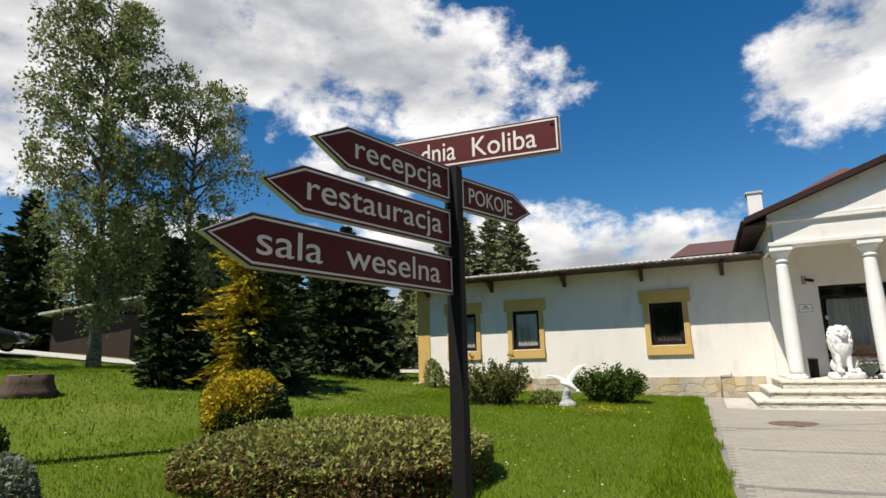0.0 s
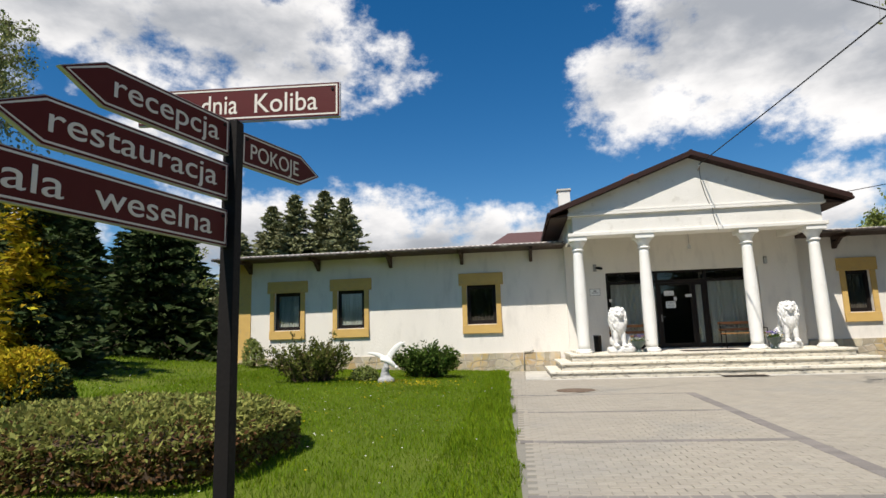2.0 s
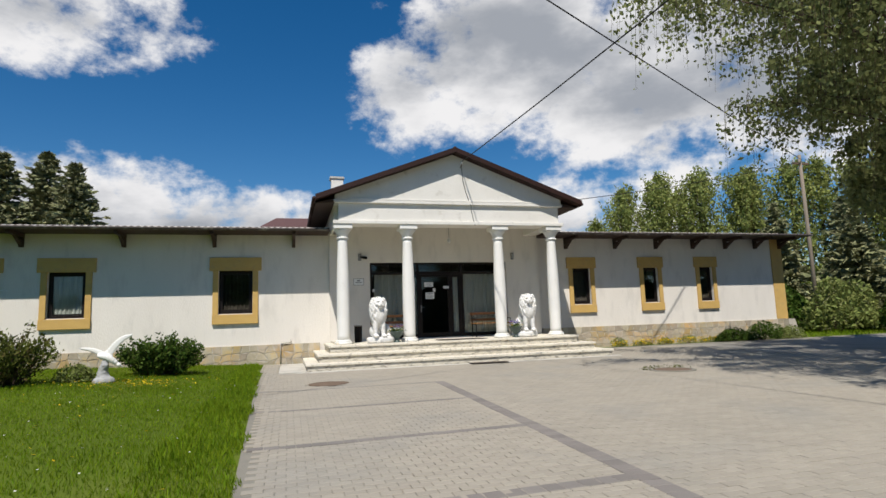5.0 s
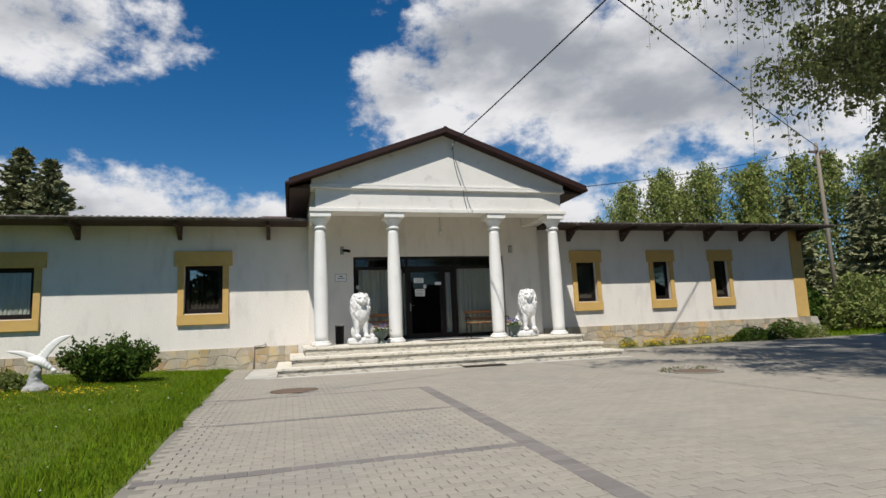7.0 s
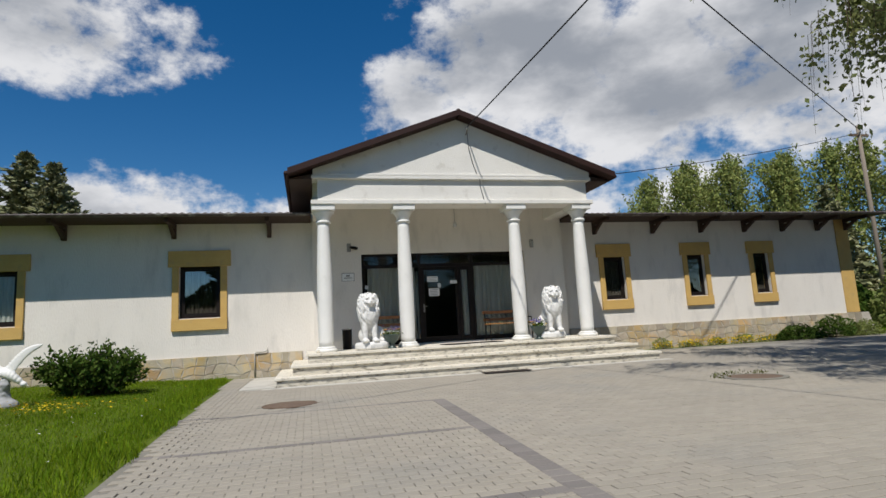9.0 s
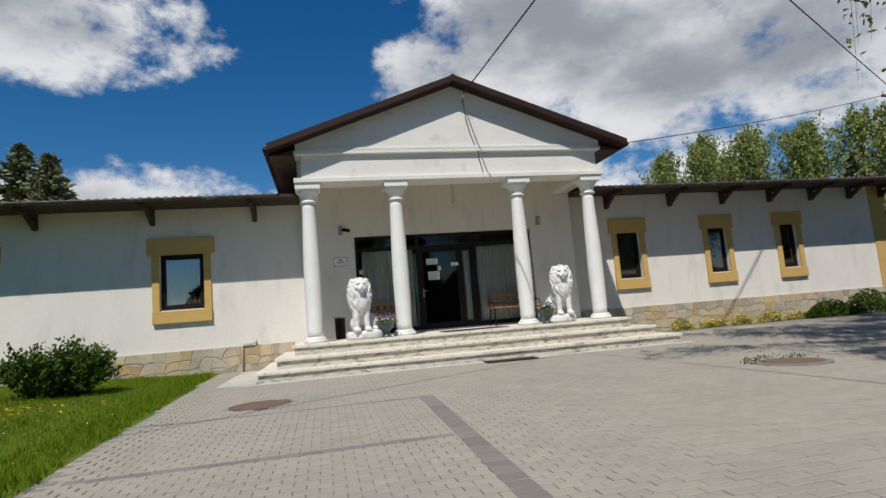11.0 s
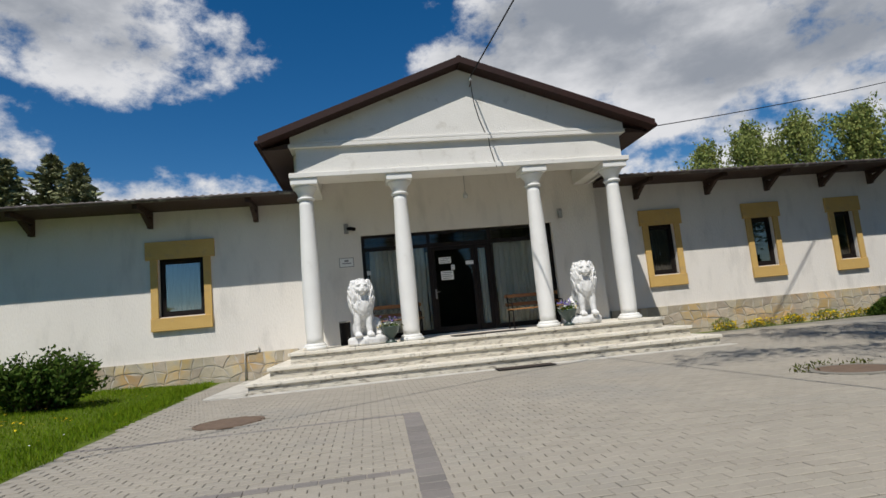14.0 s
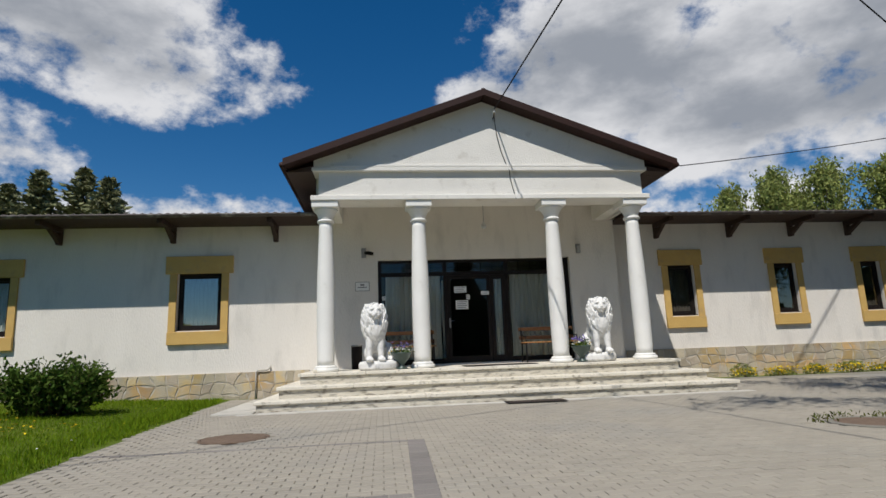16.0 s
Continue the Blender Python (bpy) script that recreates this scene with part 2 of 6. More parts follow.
M["leaf_far"] = material("spring_leaves", (0.27, 0.31, 0.095), (0.185, 0.22, 0.07), 0.7, 1.0, 20, 0.0, island=0.35, back=0.35, spec=0.06)
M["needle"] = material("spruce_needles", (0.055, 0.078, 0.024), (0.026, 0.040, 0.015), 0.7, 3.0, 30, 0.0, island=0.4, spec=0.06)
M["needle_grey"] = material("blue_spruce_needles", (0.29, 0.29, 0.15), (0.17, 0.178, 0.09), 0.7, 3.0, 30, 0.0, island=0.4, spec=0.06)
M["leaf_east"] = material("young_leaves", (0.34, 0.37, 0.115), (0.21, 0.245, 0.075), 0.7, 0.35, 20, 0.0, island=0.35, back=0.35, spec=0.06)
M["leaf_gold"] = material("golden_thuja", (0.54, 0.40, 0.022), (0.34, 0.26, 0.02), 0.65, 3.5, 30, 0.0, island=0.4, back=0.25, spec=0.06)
M["leaf_hedge"] = material("hedge_leaves", (0.30, 0.33, 0.085), (0.20, 0.20, 0.055), 0.55, 2.0, 40, 0.0, island=0.4, back=0.3, spec=0.06)
M["leaf_hedge_red"] = material("reddish_hedge_leaves", (0.21, 0.13, 0.055), (0.13, 0.065, 0.03), 0.55, 2.0, 40, 0.0, island=0.45, back=0.3, spec=0.06)
M["leaf_shrub"] = material("shrub_leaves", (0.135, 0.160, 0.034), (0.08, 0.095, 0.022), 0.75, 3.0, 40, 0.0, island=0.4, stain=(0.14, 0.08, 0.04), stain_scale=2.5, back=0.3, spec=0.06)
M["leaf_green"] = material("green_shrub_leaves", (0.095, 0.150, 0.026), (0.05, 0.09, 0.016), 0.65, 3.0, 40, 0.0, island=0.4, back=0.3, spec=0.06)
M["leaf_grey"] = material("silvery_leaves", (0.23, 0.25, 0.17), (0.14, 0.16, 0.10), 0.7, 3.0, 40, 0.0, island=0.35, back=0.2, spec=0.06)
M["grass"] = material("grass_blades", (0.195, 0.290, 0.014), (0.125, 0.200, 0.010), 0.6, 0.5, 3, 0.0, island=0.35, back=0.4, spec=0.06)
M["ground"] = material("meadow", (0.120, 0.165, 0.020), (0.075, 0.110, 0.014), 0.95, 0.35, 30, 0.8, stain=(0.15, 0.165, 0.035), stain_scale=0.25, stain_at=(0.5, 0.7), spec=0.06)
M["petal_yellow"] = material("yellow_petals", (0.75, 0.55, 0.02), (0.6, 0.42, 0.02), 0.7, 5.0, 30, 0.0, island=0.2, back=0.2, spec=0.06)
M["petal_white"] = material("white_petals", (0.75, 0.74, 0.68), (0.6, 0.6, 0.55), 0.7, 5.0, 30, 0.0, island=0.15, spec=0.06)
M["petal_violet"] = material("violet_petals", (0.20, 0.16, 0.38), (0.12, 0.10, 0.25), 0.7, 5.0, 30, 0.0, island=0.2, spec=0.06)
M["urn"] = material("green_plastic_urn", (0.060, 0.095, 0.080), (0.04, 0.065, 0.055), 0.4, 6.0, 40, 0.05)
M["shed_wood"] = material("red_brown_boards", (0.07, 0.03, 0.018), (0.04, 0.02, 0.012), 0.85, 3.0, 20, 0.2, spec=0.2)
M["cable"] = material("black_cable", (0.03, 0.03, 0.03), (0.02, 0.02, 0.02), 0.6, 6.0, 40, 0.0, spec=0.2)
M["ceramic"] = material("white_insulator", (0.6, 0.6, 0.58), (0.5, 0.5, 0.5), 0.3, 6.0, 40, 0.0)
M["grey_plastic"] = material("grey_plastic", (0.30, 0.29, 0.27), (0.24, 0.23, 0.22), 0.5, 6.0, 40, 0.0)
M["car_paint"] = material("dark_car_paint", (0.04, 0.045, 0.055), (0.03, 0.034, 0.04), 0.25, 6.0, 40, 0.0, metal=0.3)
M["rubber"] = material("tyre_rubber", (0.02, 0.02, 0.02), (0.015, 0.015, 0.015), 0.9, 6.0, 40, 0.1)
M["stump"] = material("cut_stump_wood", (0.42, 0.36, 0.26), (0.28, 0.23, 0.16), 0.9, 6.0, 40, 0.3)


def pane_glass(name, index=1.42):
    m = bpy.data.materials.new(name)
    m.use_nodes = True
    t = m.node_tree
    t.nodes.clear()
    fr = t.nodes.new("ShaderNodeFresnel")
    fr.inputs[0].default_value = index
    gl, tr = t.nodes.new("ShaderNodeBsdfGlossy"), t.nodes.new("ShaderNodeBsdfTransparent")
    gl.inputs["Roughness"].default_value = 0.01
    tr.inputs[0].default_value = (0.93, 0.95, 0.94, 1)
    mx, out = t.nodes.new("ShaderNodeMixShader"), t.nodes.new("ShaderNodeOutputMaterial")
    up = t.nodes.new("ShaderNodeMath")
    up.operation = "MULTIPLY_ADD"
    up.inputs[1].default_value, up.inputs[2].default_value = 1.0, 0.0
    up.use_clamp = True
    t.links.new(fr.outputs[0], up.inputs[0])
    t.links.new(up.outputs[0], mx.inputs[0])
    t.links.new(tr.outputs[0], mx.inputs[1])
    t.links.new(gl.outputs[0], mx.inputs[2])
    t.links.new(mx.outputs[0], out.inputs[0])
    return m


M["glass"] = pane_glass("window_glass")
M["coated_glass"] = pane_glass("coated_window_glass", 2.5)


# ---- building helpers ----
def clamp(v, a, b):
    return max(a, min(b, v))


def gz(x, y):
    """Height of the ground: a gentle fall from the house to the camera, a bank rising to the west."""
    z = clamp(0.42 + 0.012 * (y + 1.2), 0.0, 0.46)
    z += 0.03 * clamp(-(x + 5), 0, 40)
    return z + 0.088 * clamp(-(x + 13), 0, 9) * clamp((10 - y) / 12, 0.3, 1.0) + 0.09 * clamp(-(x + 28), 0, 8)


def thing(name, label, category, group="", kind="", at=(0, 0, 0), turn=0.0):
    ob = new(name)
    ob.empty_display_size = 0.1
    ob.matrix_world = pose(*at, 0, 0, turn)
    return tagged(ob, label, category, group, kind)


def solid(name, bm, mat, parent=None, label="", smooth=False):
    me = bpy.data.meshes.new(name)
    bmesh.ops.recalc_face_normals(bm, faces=bm.faces)
    bm.to_mesh(me)
    bm.free()
    me.materials.append(mat)
    if smooth:
        me.shade_smooth()
    ob = new(name, me)
    ob.parent = parent
    if name in ("branches", "limbs", "stem", "iron_lattice", "lattice"):
        tagged(ob, kind="stuff")
    return tagged(ob, label)


def part(name, bm, mat, parent, label="", smooth=False):
    return solid(name, bm, mat, parent, label, smooth)


def box(bm, x0, x1, y0, y1, z0, z1, bev=0.0):
    vs = [bm.verts.new(p) for p in ((x0, y0, z0), (x1, y0, z0), (x1, y1, z0), (x0, y1, z0), (x0, y0, z1), (x1, y0, z1), (x1, y1, z1), (x0, y1, z1))]
    fs = [bm.faces.new([vs[i] for i in q]) for q in ((3, 2, 1, 0), (4, 5, 6, 7), (0, 1, 5, 4), (1, 2, 6, 5), (2, 3, 7, 6), (3, 0, 4, 7))]
    if bev:
        es = {e for f in fs for e in f.edges}
        bmesh.ops.bevel(bm, geom=list(es), offset=bev, segments=2, affect="EDGES", profile=0.5)
    return bm


def boxed(x0, x1, y0, y1, z0, z1, bev=0.0):
    return box(bmesh.new(), x0, x1, y0, y1, z0, z1, bev)


def lathe(bm, profile, n=24, cx=0.0, cy=0.0):
    rings = [[bm.verts.new((cx + r * math.cos(2 * math.pi * i / n), cy + r * math.sin(2 * math.pi * i / n), z)) for i in range(n)] for r, z in profile]
    for a, b in zip(rings, rings[1:]):
        for i in range(n):
            bm.faces.new((a[i], a[(i + 1) % n], b[(i + 1) % n], b[i]))
    bm.faces.new(rings[0][::-1])
    bm.faces.new(rings[-1])
    return bm


def tube(bm, pts, radii, n=6):
    pts = [Vector(p) for p in pts]
    rings = []
    for i, p in enumerate(pts):
        d = (pts[min(i + 1, len(pts) - 1)] - pts[max(i - 1, 0)]).normalized()
        a = d.orthogonal().normalized() if i == 0 else (rings_a - d * rings_a.dot(d)).normalized()
        rings_a = a
        b = d.cross(a)
        r = float(radii[i] if isinstance(radii, (list, tuple)) else radii)
        rings.append([bm.verts.new(p + r * (a * math.cos(2 * math.pi * k / n) + b * math.sin(2 * math.pi * k / n))) for k in range(n)])
    for u, v in zip(rings, rings[1:]):
        for k in range(n):
            bm.faces.new((u[k], u[(k + 1) % n], v[(k + 1) % n], v[k]))
    bm.faces.new(rings[0][::-1])
    bm.faces.new(rings[-1])
    return bm


def prism(bm, outline, y0, y1):
    """An outline in x and z, pushed through from y0 to y1."""
    a, b = [bm.verts.new((x, y0, z)) for x, z in outline], [bm.verts.new((x, y1, z)) for x, z in outline]
    n = len(outline)
    bm.faces.new(a)
    bm.faces.new(b[::-1])
    for i in range(n):
        bm.faces.new((a[i], b[i], b[(i + 1) % n], a[(i + 1) % n]))
    return bm


def pierced(x0, x1, y0, y1, z0, z1, holes):
    """A wall with openings through it; holes are x0, x1, z0, z1."""
    xs = sorted({x0, x1, *[v for h in holes for v in h[:2]]})
    zs = sorted({z0, z1, *[v for h in holes for v in h[2:]]})
    bm = bmesh.new()
    seen = {}

    def vert(i, k, y):
        key = (i, k, y)
        if key not in seen:
            seen[key] = bm.verts.new((xs[i], y, zs[k]))
        return seen[key]

    def full(i, k):
        if not (0 <= i < len(xs) - 1 and 0 <= k < len(zs) - 1):
            return False
        cx, cz = (xs[i] + xs[i + 1]) / 2, (zs[k] + zs[k + 1]) / 2
        return not any(h[0] < cx < h[1] and h[2] < cz < h[3] for h in holes)

    for i in range(len(xs) - 1):
        for k in range(len(zs) - 1):
            if not full(i, k):
                continue
            for y in (y0, y1):
                bm.faces.new([vert(i, k, y), vert(i + 1, k, y), vert(i + 1, k + 1, y), vert(i, k + 1, y)])
            for di, dk, e in ((-1, 0, ((0, 0), (0, 1))), (1, 0, ((1, 0), (1, 1))), (0, -1, ((0, 0), (1, 0))), (0, 1, ((0, 1), (1, 1)))):
                if not full(i + di, k + dk):
                    (a, b), (c, d) = e
                    bm.faces.new([vert(i + a, k + b, y0), vert(i + c, k + d, y0), vert(i + c, k + d, y1), vert(i + a, k + b, y1)])
    return bm


def quads(name, centres, along, across, mat, parent=None, label="", fold=0.0):
    """Many small leaves in one mesh: each a pointed leaf of two triangles pairs round its centre."""
    c, a, w = (np.asarray(v, dtype=np.float64) for v in (centres, along, across))
    n = len(c)
    v = np.empty((n, 4, 3))
    v[:, 0], v[:, 1], v[:, 2], v[:, 3] = c - a, c + w - a * 0.1, c + a, c - w - a * 0.1
    me = bpy.data.meshes.new(name)
    me.vertices.add(4 * n)
    me.vertices.foreach_set("co", v.ravel())
    me.loops.add(4 * n)
    me.loops.foreach_set("vertex_index", np.arange(4 * n, dtype=np.int32))
    me.polygons.add(n)
    me.polygons.foreach_set("loop_start", np.arange(0, 4 * n, 4, dtype=np.int32))
    me.update(calc_edges=True)
    me.materials.append(mat)
    ob = new(name, me)
    ob.parent = parent
    return tagged(ob, label, kind="stuff" if parent else "")


RNG = np.random.default_rng(7)


def unit(n, rng=None):
    v = (rng or RNG).normal(size=(n, 3))
    return v / np.linalg.norm(v, axis=1)[:, None]


def leaf_axes(n, size, ratio=0.5, lean=None, amount=0.0, rng=None):
    rng = rng or RNG
    a = unit(n, rng)
    if lean is not None:
        a = a * (1 - amount) + np.asarray(lean) * amount
        a /= np.linalg.norm(a, axis=1)[:, None]
    b = np.cross(a, unit(n, rng))
    b /= np.linalg.norm(b, axis=1)[:, None]
    s = size * rng.uniform(0.6, 1.3, n)[:, None]
    return a * s, b * s * ratio

# ---- ground ----
def spread(lo, hi, fine_lo, fine_hi, step, grow=1.35):
    v = list(np.arange(fine_lo, fine_hi + 1e-6, step))
    s, x = step, fine_lo
    while x > lo:
        s *= grow
        x -= s
        v.insert(0, x)
    s, x = step, fine_hi
    while x < hi:
        s *= grow
        x += s
        v.append(x)
    return v


def sheet(name, xs, ys, height, mat, keep=None):
    bm = bmesh.new()
    vs = [[bm.verts.new((x, y, height(x, y))) for x in xs] for y in ys]
    for j in range(len(ys) - 1):
        for i in range(len(xs) - 1):
            if keep is None or keep((xs[i] + xs[i + 1]) / 2, (ys[j] + ys[j + 1]) / 2):
                bm.faces.new((vs[j][i], vs[j][i + 1], vs[j + 1][i + 1], vs[j + 1][i]))
    return solid(name, bm, mat, smooth=True)


ground = sheet("ground", spread(-900, 900, -48, 22, 1.0), spread(-900, 900, -30, 26, 1.0), gz, M["ground"])
tagged(ground, "green spring meadow and lawn ground reaching the horizon", "ground", kind="structure")
CURB = -5.45                       # edge between lawn and paving


def curb_x(y):
    return -5.74 - 0.029 * (y + 1.0)


pavement = sheet("pavement", [CURB + 0.0, -3, 0, 3, 6, 9, 12, 15, 18, 24, 32], list(np.arange(-34, 1.9, 1.0)) + [1.9], lambda x, y: (gz(x, y) if x > -5.4 else gz(-5.4, y)) + 0.006, M["bed"])
tagged(pavement, "sandy bed under grey concrete paving", "paving", kind="structure")
for v in pavement.data.vertices:
    if v.co.x < -5:
        v.co.x = curb_x(v.co.y)
far_paving = sheet("forecourt", [8.6, 11, 14, 18, 24, 32], list(np.arange(-34, 1.6, 1.0)), lambda x, y: gz(x, y) + 0.016, M["asphalt"])
tagged(far_paving, "worn grey paved forecourt under the birch", "paving", kind="structure")
near_paving = sheet("forecourt", [-5.2, -2, 2, 6, 8.6], [-34, -28, -22, -18, -14.5], lambda x, y: gz(x, y) + 0.016, M["asphalt"])
tagged(near_paving, "worn grey paved forecourt behind the camera", "paving", kind="structure")


# ---- house ----
YL, YR, YP = 2.05, 2.40, 1.92           # wall faces: west wing, east wing, porch
WT = 0.30
WIN_Z = (2.09, 3.46)
WEST = [(-14.12, -13.14), (-11.76, -10.77), (-7.09, -6.08)]
EAST = [(5.36, 6.10), (8.42, 9.08), (11.02, 11.64)]
wall_west = solid("wall_west", pierced(-15.50, -3.68, YL, YL + WT, 0.2, 4.86, [(a, b, *WIN_Z) for a, b in WEST]), M["render"])
tagged(wall_west, "white rendered wing wall with ochre framed windows", "wall", kind="structure")
wall_east = solid("wall_east", pierced(3.75, 15.20, YR, YR + WT, 0.0, 4.86, [(a, b, *WIN_Z) for a, b in EAST]), M["render"])
tagged(wall_east, "white rendered wing wall with ochre framed windows", "wall", kind="structure")
DOOR = (-2.36, 2.50, 1.10, 3.66)
wall_porch = solid("wall_porch", pierced(-3.68, 3.75, YP, YP + 0.32, 0.3, 5.3, [DOOR]), M["render"])
tagged(wall_porch, "off-white rendered porch back wall round the glazed entrance", "wall", kind="structure")
bm = bmesh.new()
box(bm, -15.50, 15.20, 9.7, 10.0, 0.1, 4.9)
box(bm, -15.50, -15.20, YL + WT, 9.7, 0.2, 4.9)
box(bm, 14.90, 15.20, YR + WT, 9.7, 0.1, 4.9)
tagged(solid("wall_north", bm, M["render"]), "rendered back and end walls of the wings", "wall", kind="structure")
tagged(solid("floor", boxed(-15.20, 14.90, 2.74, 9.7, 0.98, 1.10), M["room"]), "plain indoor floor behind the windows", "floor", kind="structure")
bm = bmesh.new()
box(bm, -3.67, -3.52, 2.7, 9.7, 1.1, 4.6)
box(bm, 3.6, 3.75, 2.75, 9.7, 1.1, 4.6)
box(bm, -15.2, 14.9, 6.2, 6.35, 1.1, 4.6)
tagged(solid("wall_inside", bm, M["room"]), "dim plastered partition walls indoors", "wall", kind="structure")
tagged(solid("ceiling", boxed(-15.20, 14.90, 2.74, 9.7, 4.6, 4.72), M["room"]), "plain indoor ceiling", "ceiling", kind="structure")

# corner strips in ochre
bm = boxed(-15.53, -15.03, YL - 0.03, YL - 0.002, 0.95, 4.8, 0.008)
tagged(solid("trim", bm, M["ochre"]), "ochre painted corner strip of the wing wall", "wall trim", kind="structure")
bm = boxed(14.66, 15.23, YR - 0.03, YR - 0.002, 1.25, 4.8, 0.008)
tagged(solid("trim", bm, M["ochre"]), "ochre painted corner strip of the wing wall", "wall trim", kind="structure")


def window(n, x0, x1, y, curtain, label, wide_head=0.27, glass="glass"):
    z0, z1 = WIN_Z
    w = thing(f"window_{n}", label, "window", "wing windows", "structure", (x0, y, z0))
    W, H = x1 - x0, z1 - z0
    part("head_trim", boxed(-wide_head, W + wide_head, -0.07, -0.002, H - 0.02, H + 0.40, 0.008), M["ochre"], w, "broad ochre lintel band")
    for a, b in ((-0.17, -0.005), (W + 0.005, W + 0.17)):
        part("side_trim", boxed(a, b, -0.055, -0.002, -0.02, H - 0.022, 0.006), M["ochre"], w)
    part("sill_trim", boxed(-0.175, W + 0.175, -0.085, -0.002, -0.32, -0.022, 0.01), M["ochre"], w, "ochre sill block")
    bm = bmesh.new()
    for a, b, c, d in ((0.005, 0.075, 0.005, H - 0.005), (W - 0.075, W - 0.005, 0.005, H - 0.005), (0.075, W - 0.075, 0.005, 0.085), (0.075, W - 0.075, H - 0.085, H - 0.005)):
        box(bm, a, b, 0.10, 0.165, c, d)
    part("window_frame", bm, M["dark_frame"], w, "dark brown frame")
    bm = bmesh.new()
    for a, b, c, d in ((0.077, 0.115, 0.087, H - 0.087), (W - 0.115, W - 0.077, 0.087, H - 0.087), (0.115, W - 0.115, 0.087, 0.13), (0.115, W - 0.115, H - 0.13, H - 0.087)):
        box(bm, a, b, 0.115, 0.15, c, d)
    part("sash", bm, M["dark_frame"], w)
    g = part("pane", boxed(0.115, W - 0.115, 0.13, 0.136, 0.13, H - 0.13), M[glass], w)
    g.visible_shadow = False
    part("sill_board", boxed(0.004, W - 0.004, 0.004, 0.099, 0.0, 0.02), M["brown_metal"], w)
    bm = bmesh.new()
    n_p = 90
    vs = []
    for i in range(n_p + 1):
        u = i / n_p
        yy = 0.200 + 0.016 * math.sin(u * 52 + n) + 0.008 * math.sin(u * 117)
        vs.append((bm.verts.new((0.02 + u * (W - 0.04), yy, 0.02)), bm.verts.new((0.02 + u * (W - 0.04), yy, H - 0.02))))
    for p, q in zip(vs, vs[1:]):
        bm.faces.new((p[0], q[0], q[1], p[1]))
    # Given the room tone, this sheet stands for the unlit interior, not a curtain.
    part("curtain", bm, M[curtain], w, "pleated curtain, or dark sheet standing for the unlit room", True)
    return w


# Room-toned sheets paint the dark indoors behind window 3 and the east windows.
for i, (a, b) in enumerate(WEST):
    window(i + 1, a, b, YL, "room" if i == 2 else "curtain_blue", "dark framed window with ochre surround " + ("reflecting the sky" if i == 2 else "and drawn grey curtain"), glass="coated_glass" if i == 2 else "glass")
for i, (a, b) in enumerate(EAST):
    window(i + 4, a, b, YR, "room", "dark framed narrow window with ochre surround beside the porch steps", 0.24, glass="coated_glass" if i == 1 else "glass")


# stone plinths
def plinth(name, x0, x1, y, z0, z1, cell, rng):
    base = solid(name, boxed(x0, x1, y - 0.035, y - 0.003, z0, z1), M["mortar"])
    tagged(base, "flagstone clad plinth along the foot of the wall", "plinth", kind="structure")
    nx, nz = max(2, int((x1 - x0) / cell)), max(1, round((z1 - 0.35) / cell * 1.15))
    lo = 0.36
    P = [[(x0 + (x1 - x0) * clamp(i / nx + (rng.uniform(-0.38, 0.38) / nx if 0 < i < nx else 0), 0, 1),
           lo + (z1 - lo) * (k / nz) + (rng.uniform(-0.26, 0.26) * (z1 - lo) / nz if 0 < k < nz else 0)) for i in range(nx + 1)] for k in range(nz + 1)]
    for k in range(nz):
        for i in range(nx):
            quad = [P[k][i], P[k][i + 1], P[k + 1][i + 1], P[k + 1][i]]
            outline = []
            for j in range(4):
                a, b = quad[j], quad[(j + 1) % 4]
                outline.append(a)
                t = rng.uniform(0.35, 0.65)
                nrm = (b[1] - a[1], -(b[0] - a[0]))
                edge_cell = (j == 0 and k == 0) or (j == 2 and k == nz - 1) or (j == 3 and i == 0) or (j == 1 and i == nx - 1)
                o = 0.0 if edge_cell else rng.uniform(0.01, 0.05)
                outline.append((a[0] + (b[0] - a[0]) * t - nrm[0] * o * 2, a[1] + (b[1] - a[1]) * t - nrm[1] * o * 2))
            cx, cz = sum(p[0] for p in outline) / 8, sum(p[1] for p in outline) / 8
            inset = [(cx + (px - cx) * 0.97, cz + (pz - cz) * 0.97) for px, pz in outline]
            bm = bmesh.new()
            d = rng.uniform(0.006, 0.016)
            back = [bm.verts.new((px, y - 0.036, pz)) for px, pz in inset]
            front = [bm.verts.new((cx + (px - cx) * 0.965, y - 0.036 - d, cz + (pz - cz) * 0.965)) for px, pz in inset]
            bm.faces.new(front)
            for j in range(8):
                bm.faces.new((back[j], back[(j + 1) % 8], front[(j + 1) % 8], front[j]))
            ob = part("stone", bm, M["stone"], base)
    return base


prng = random.Random(5)
plinth("plinth_west", -15.45, -4.0, YL, 0.25, 1.09, 0.27, prng)
plinth("plinth_east", 4.0, 15.23, YR, 0.1, 1.24, 0.27, prng)
bm = bmesh.new()
prism(bm, [(14.95, 0.2), (15.60, 0.2), (15.27, 1.24), (14.95, 1.24)], YR - 0.30, YR + 0.5)
tagged(solid("plinth_corner", bm, M["mortar"]), "battered stone buttress at the wing corner", "plinth", kind="structure")
bm = bmesh.new()
prism(bm, [(-16.0, 0.3), (-15.25, 0.3), (-15.35, 0.98), (-15.65, 0.98)], YL - 0.30, YL + 0.4)
tagged(solid("plinth_corner", bm, M["mortar"]), "sloped stone footing at the wing corner", "plinth", kind="structure")


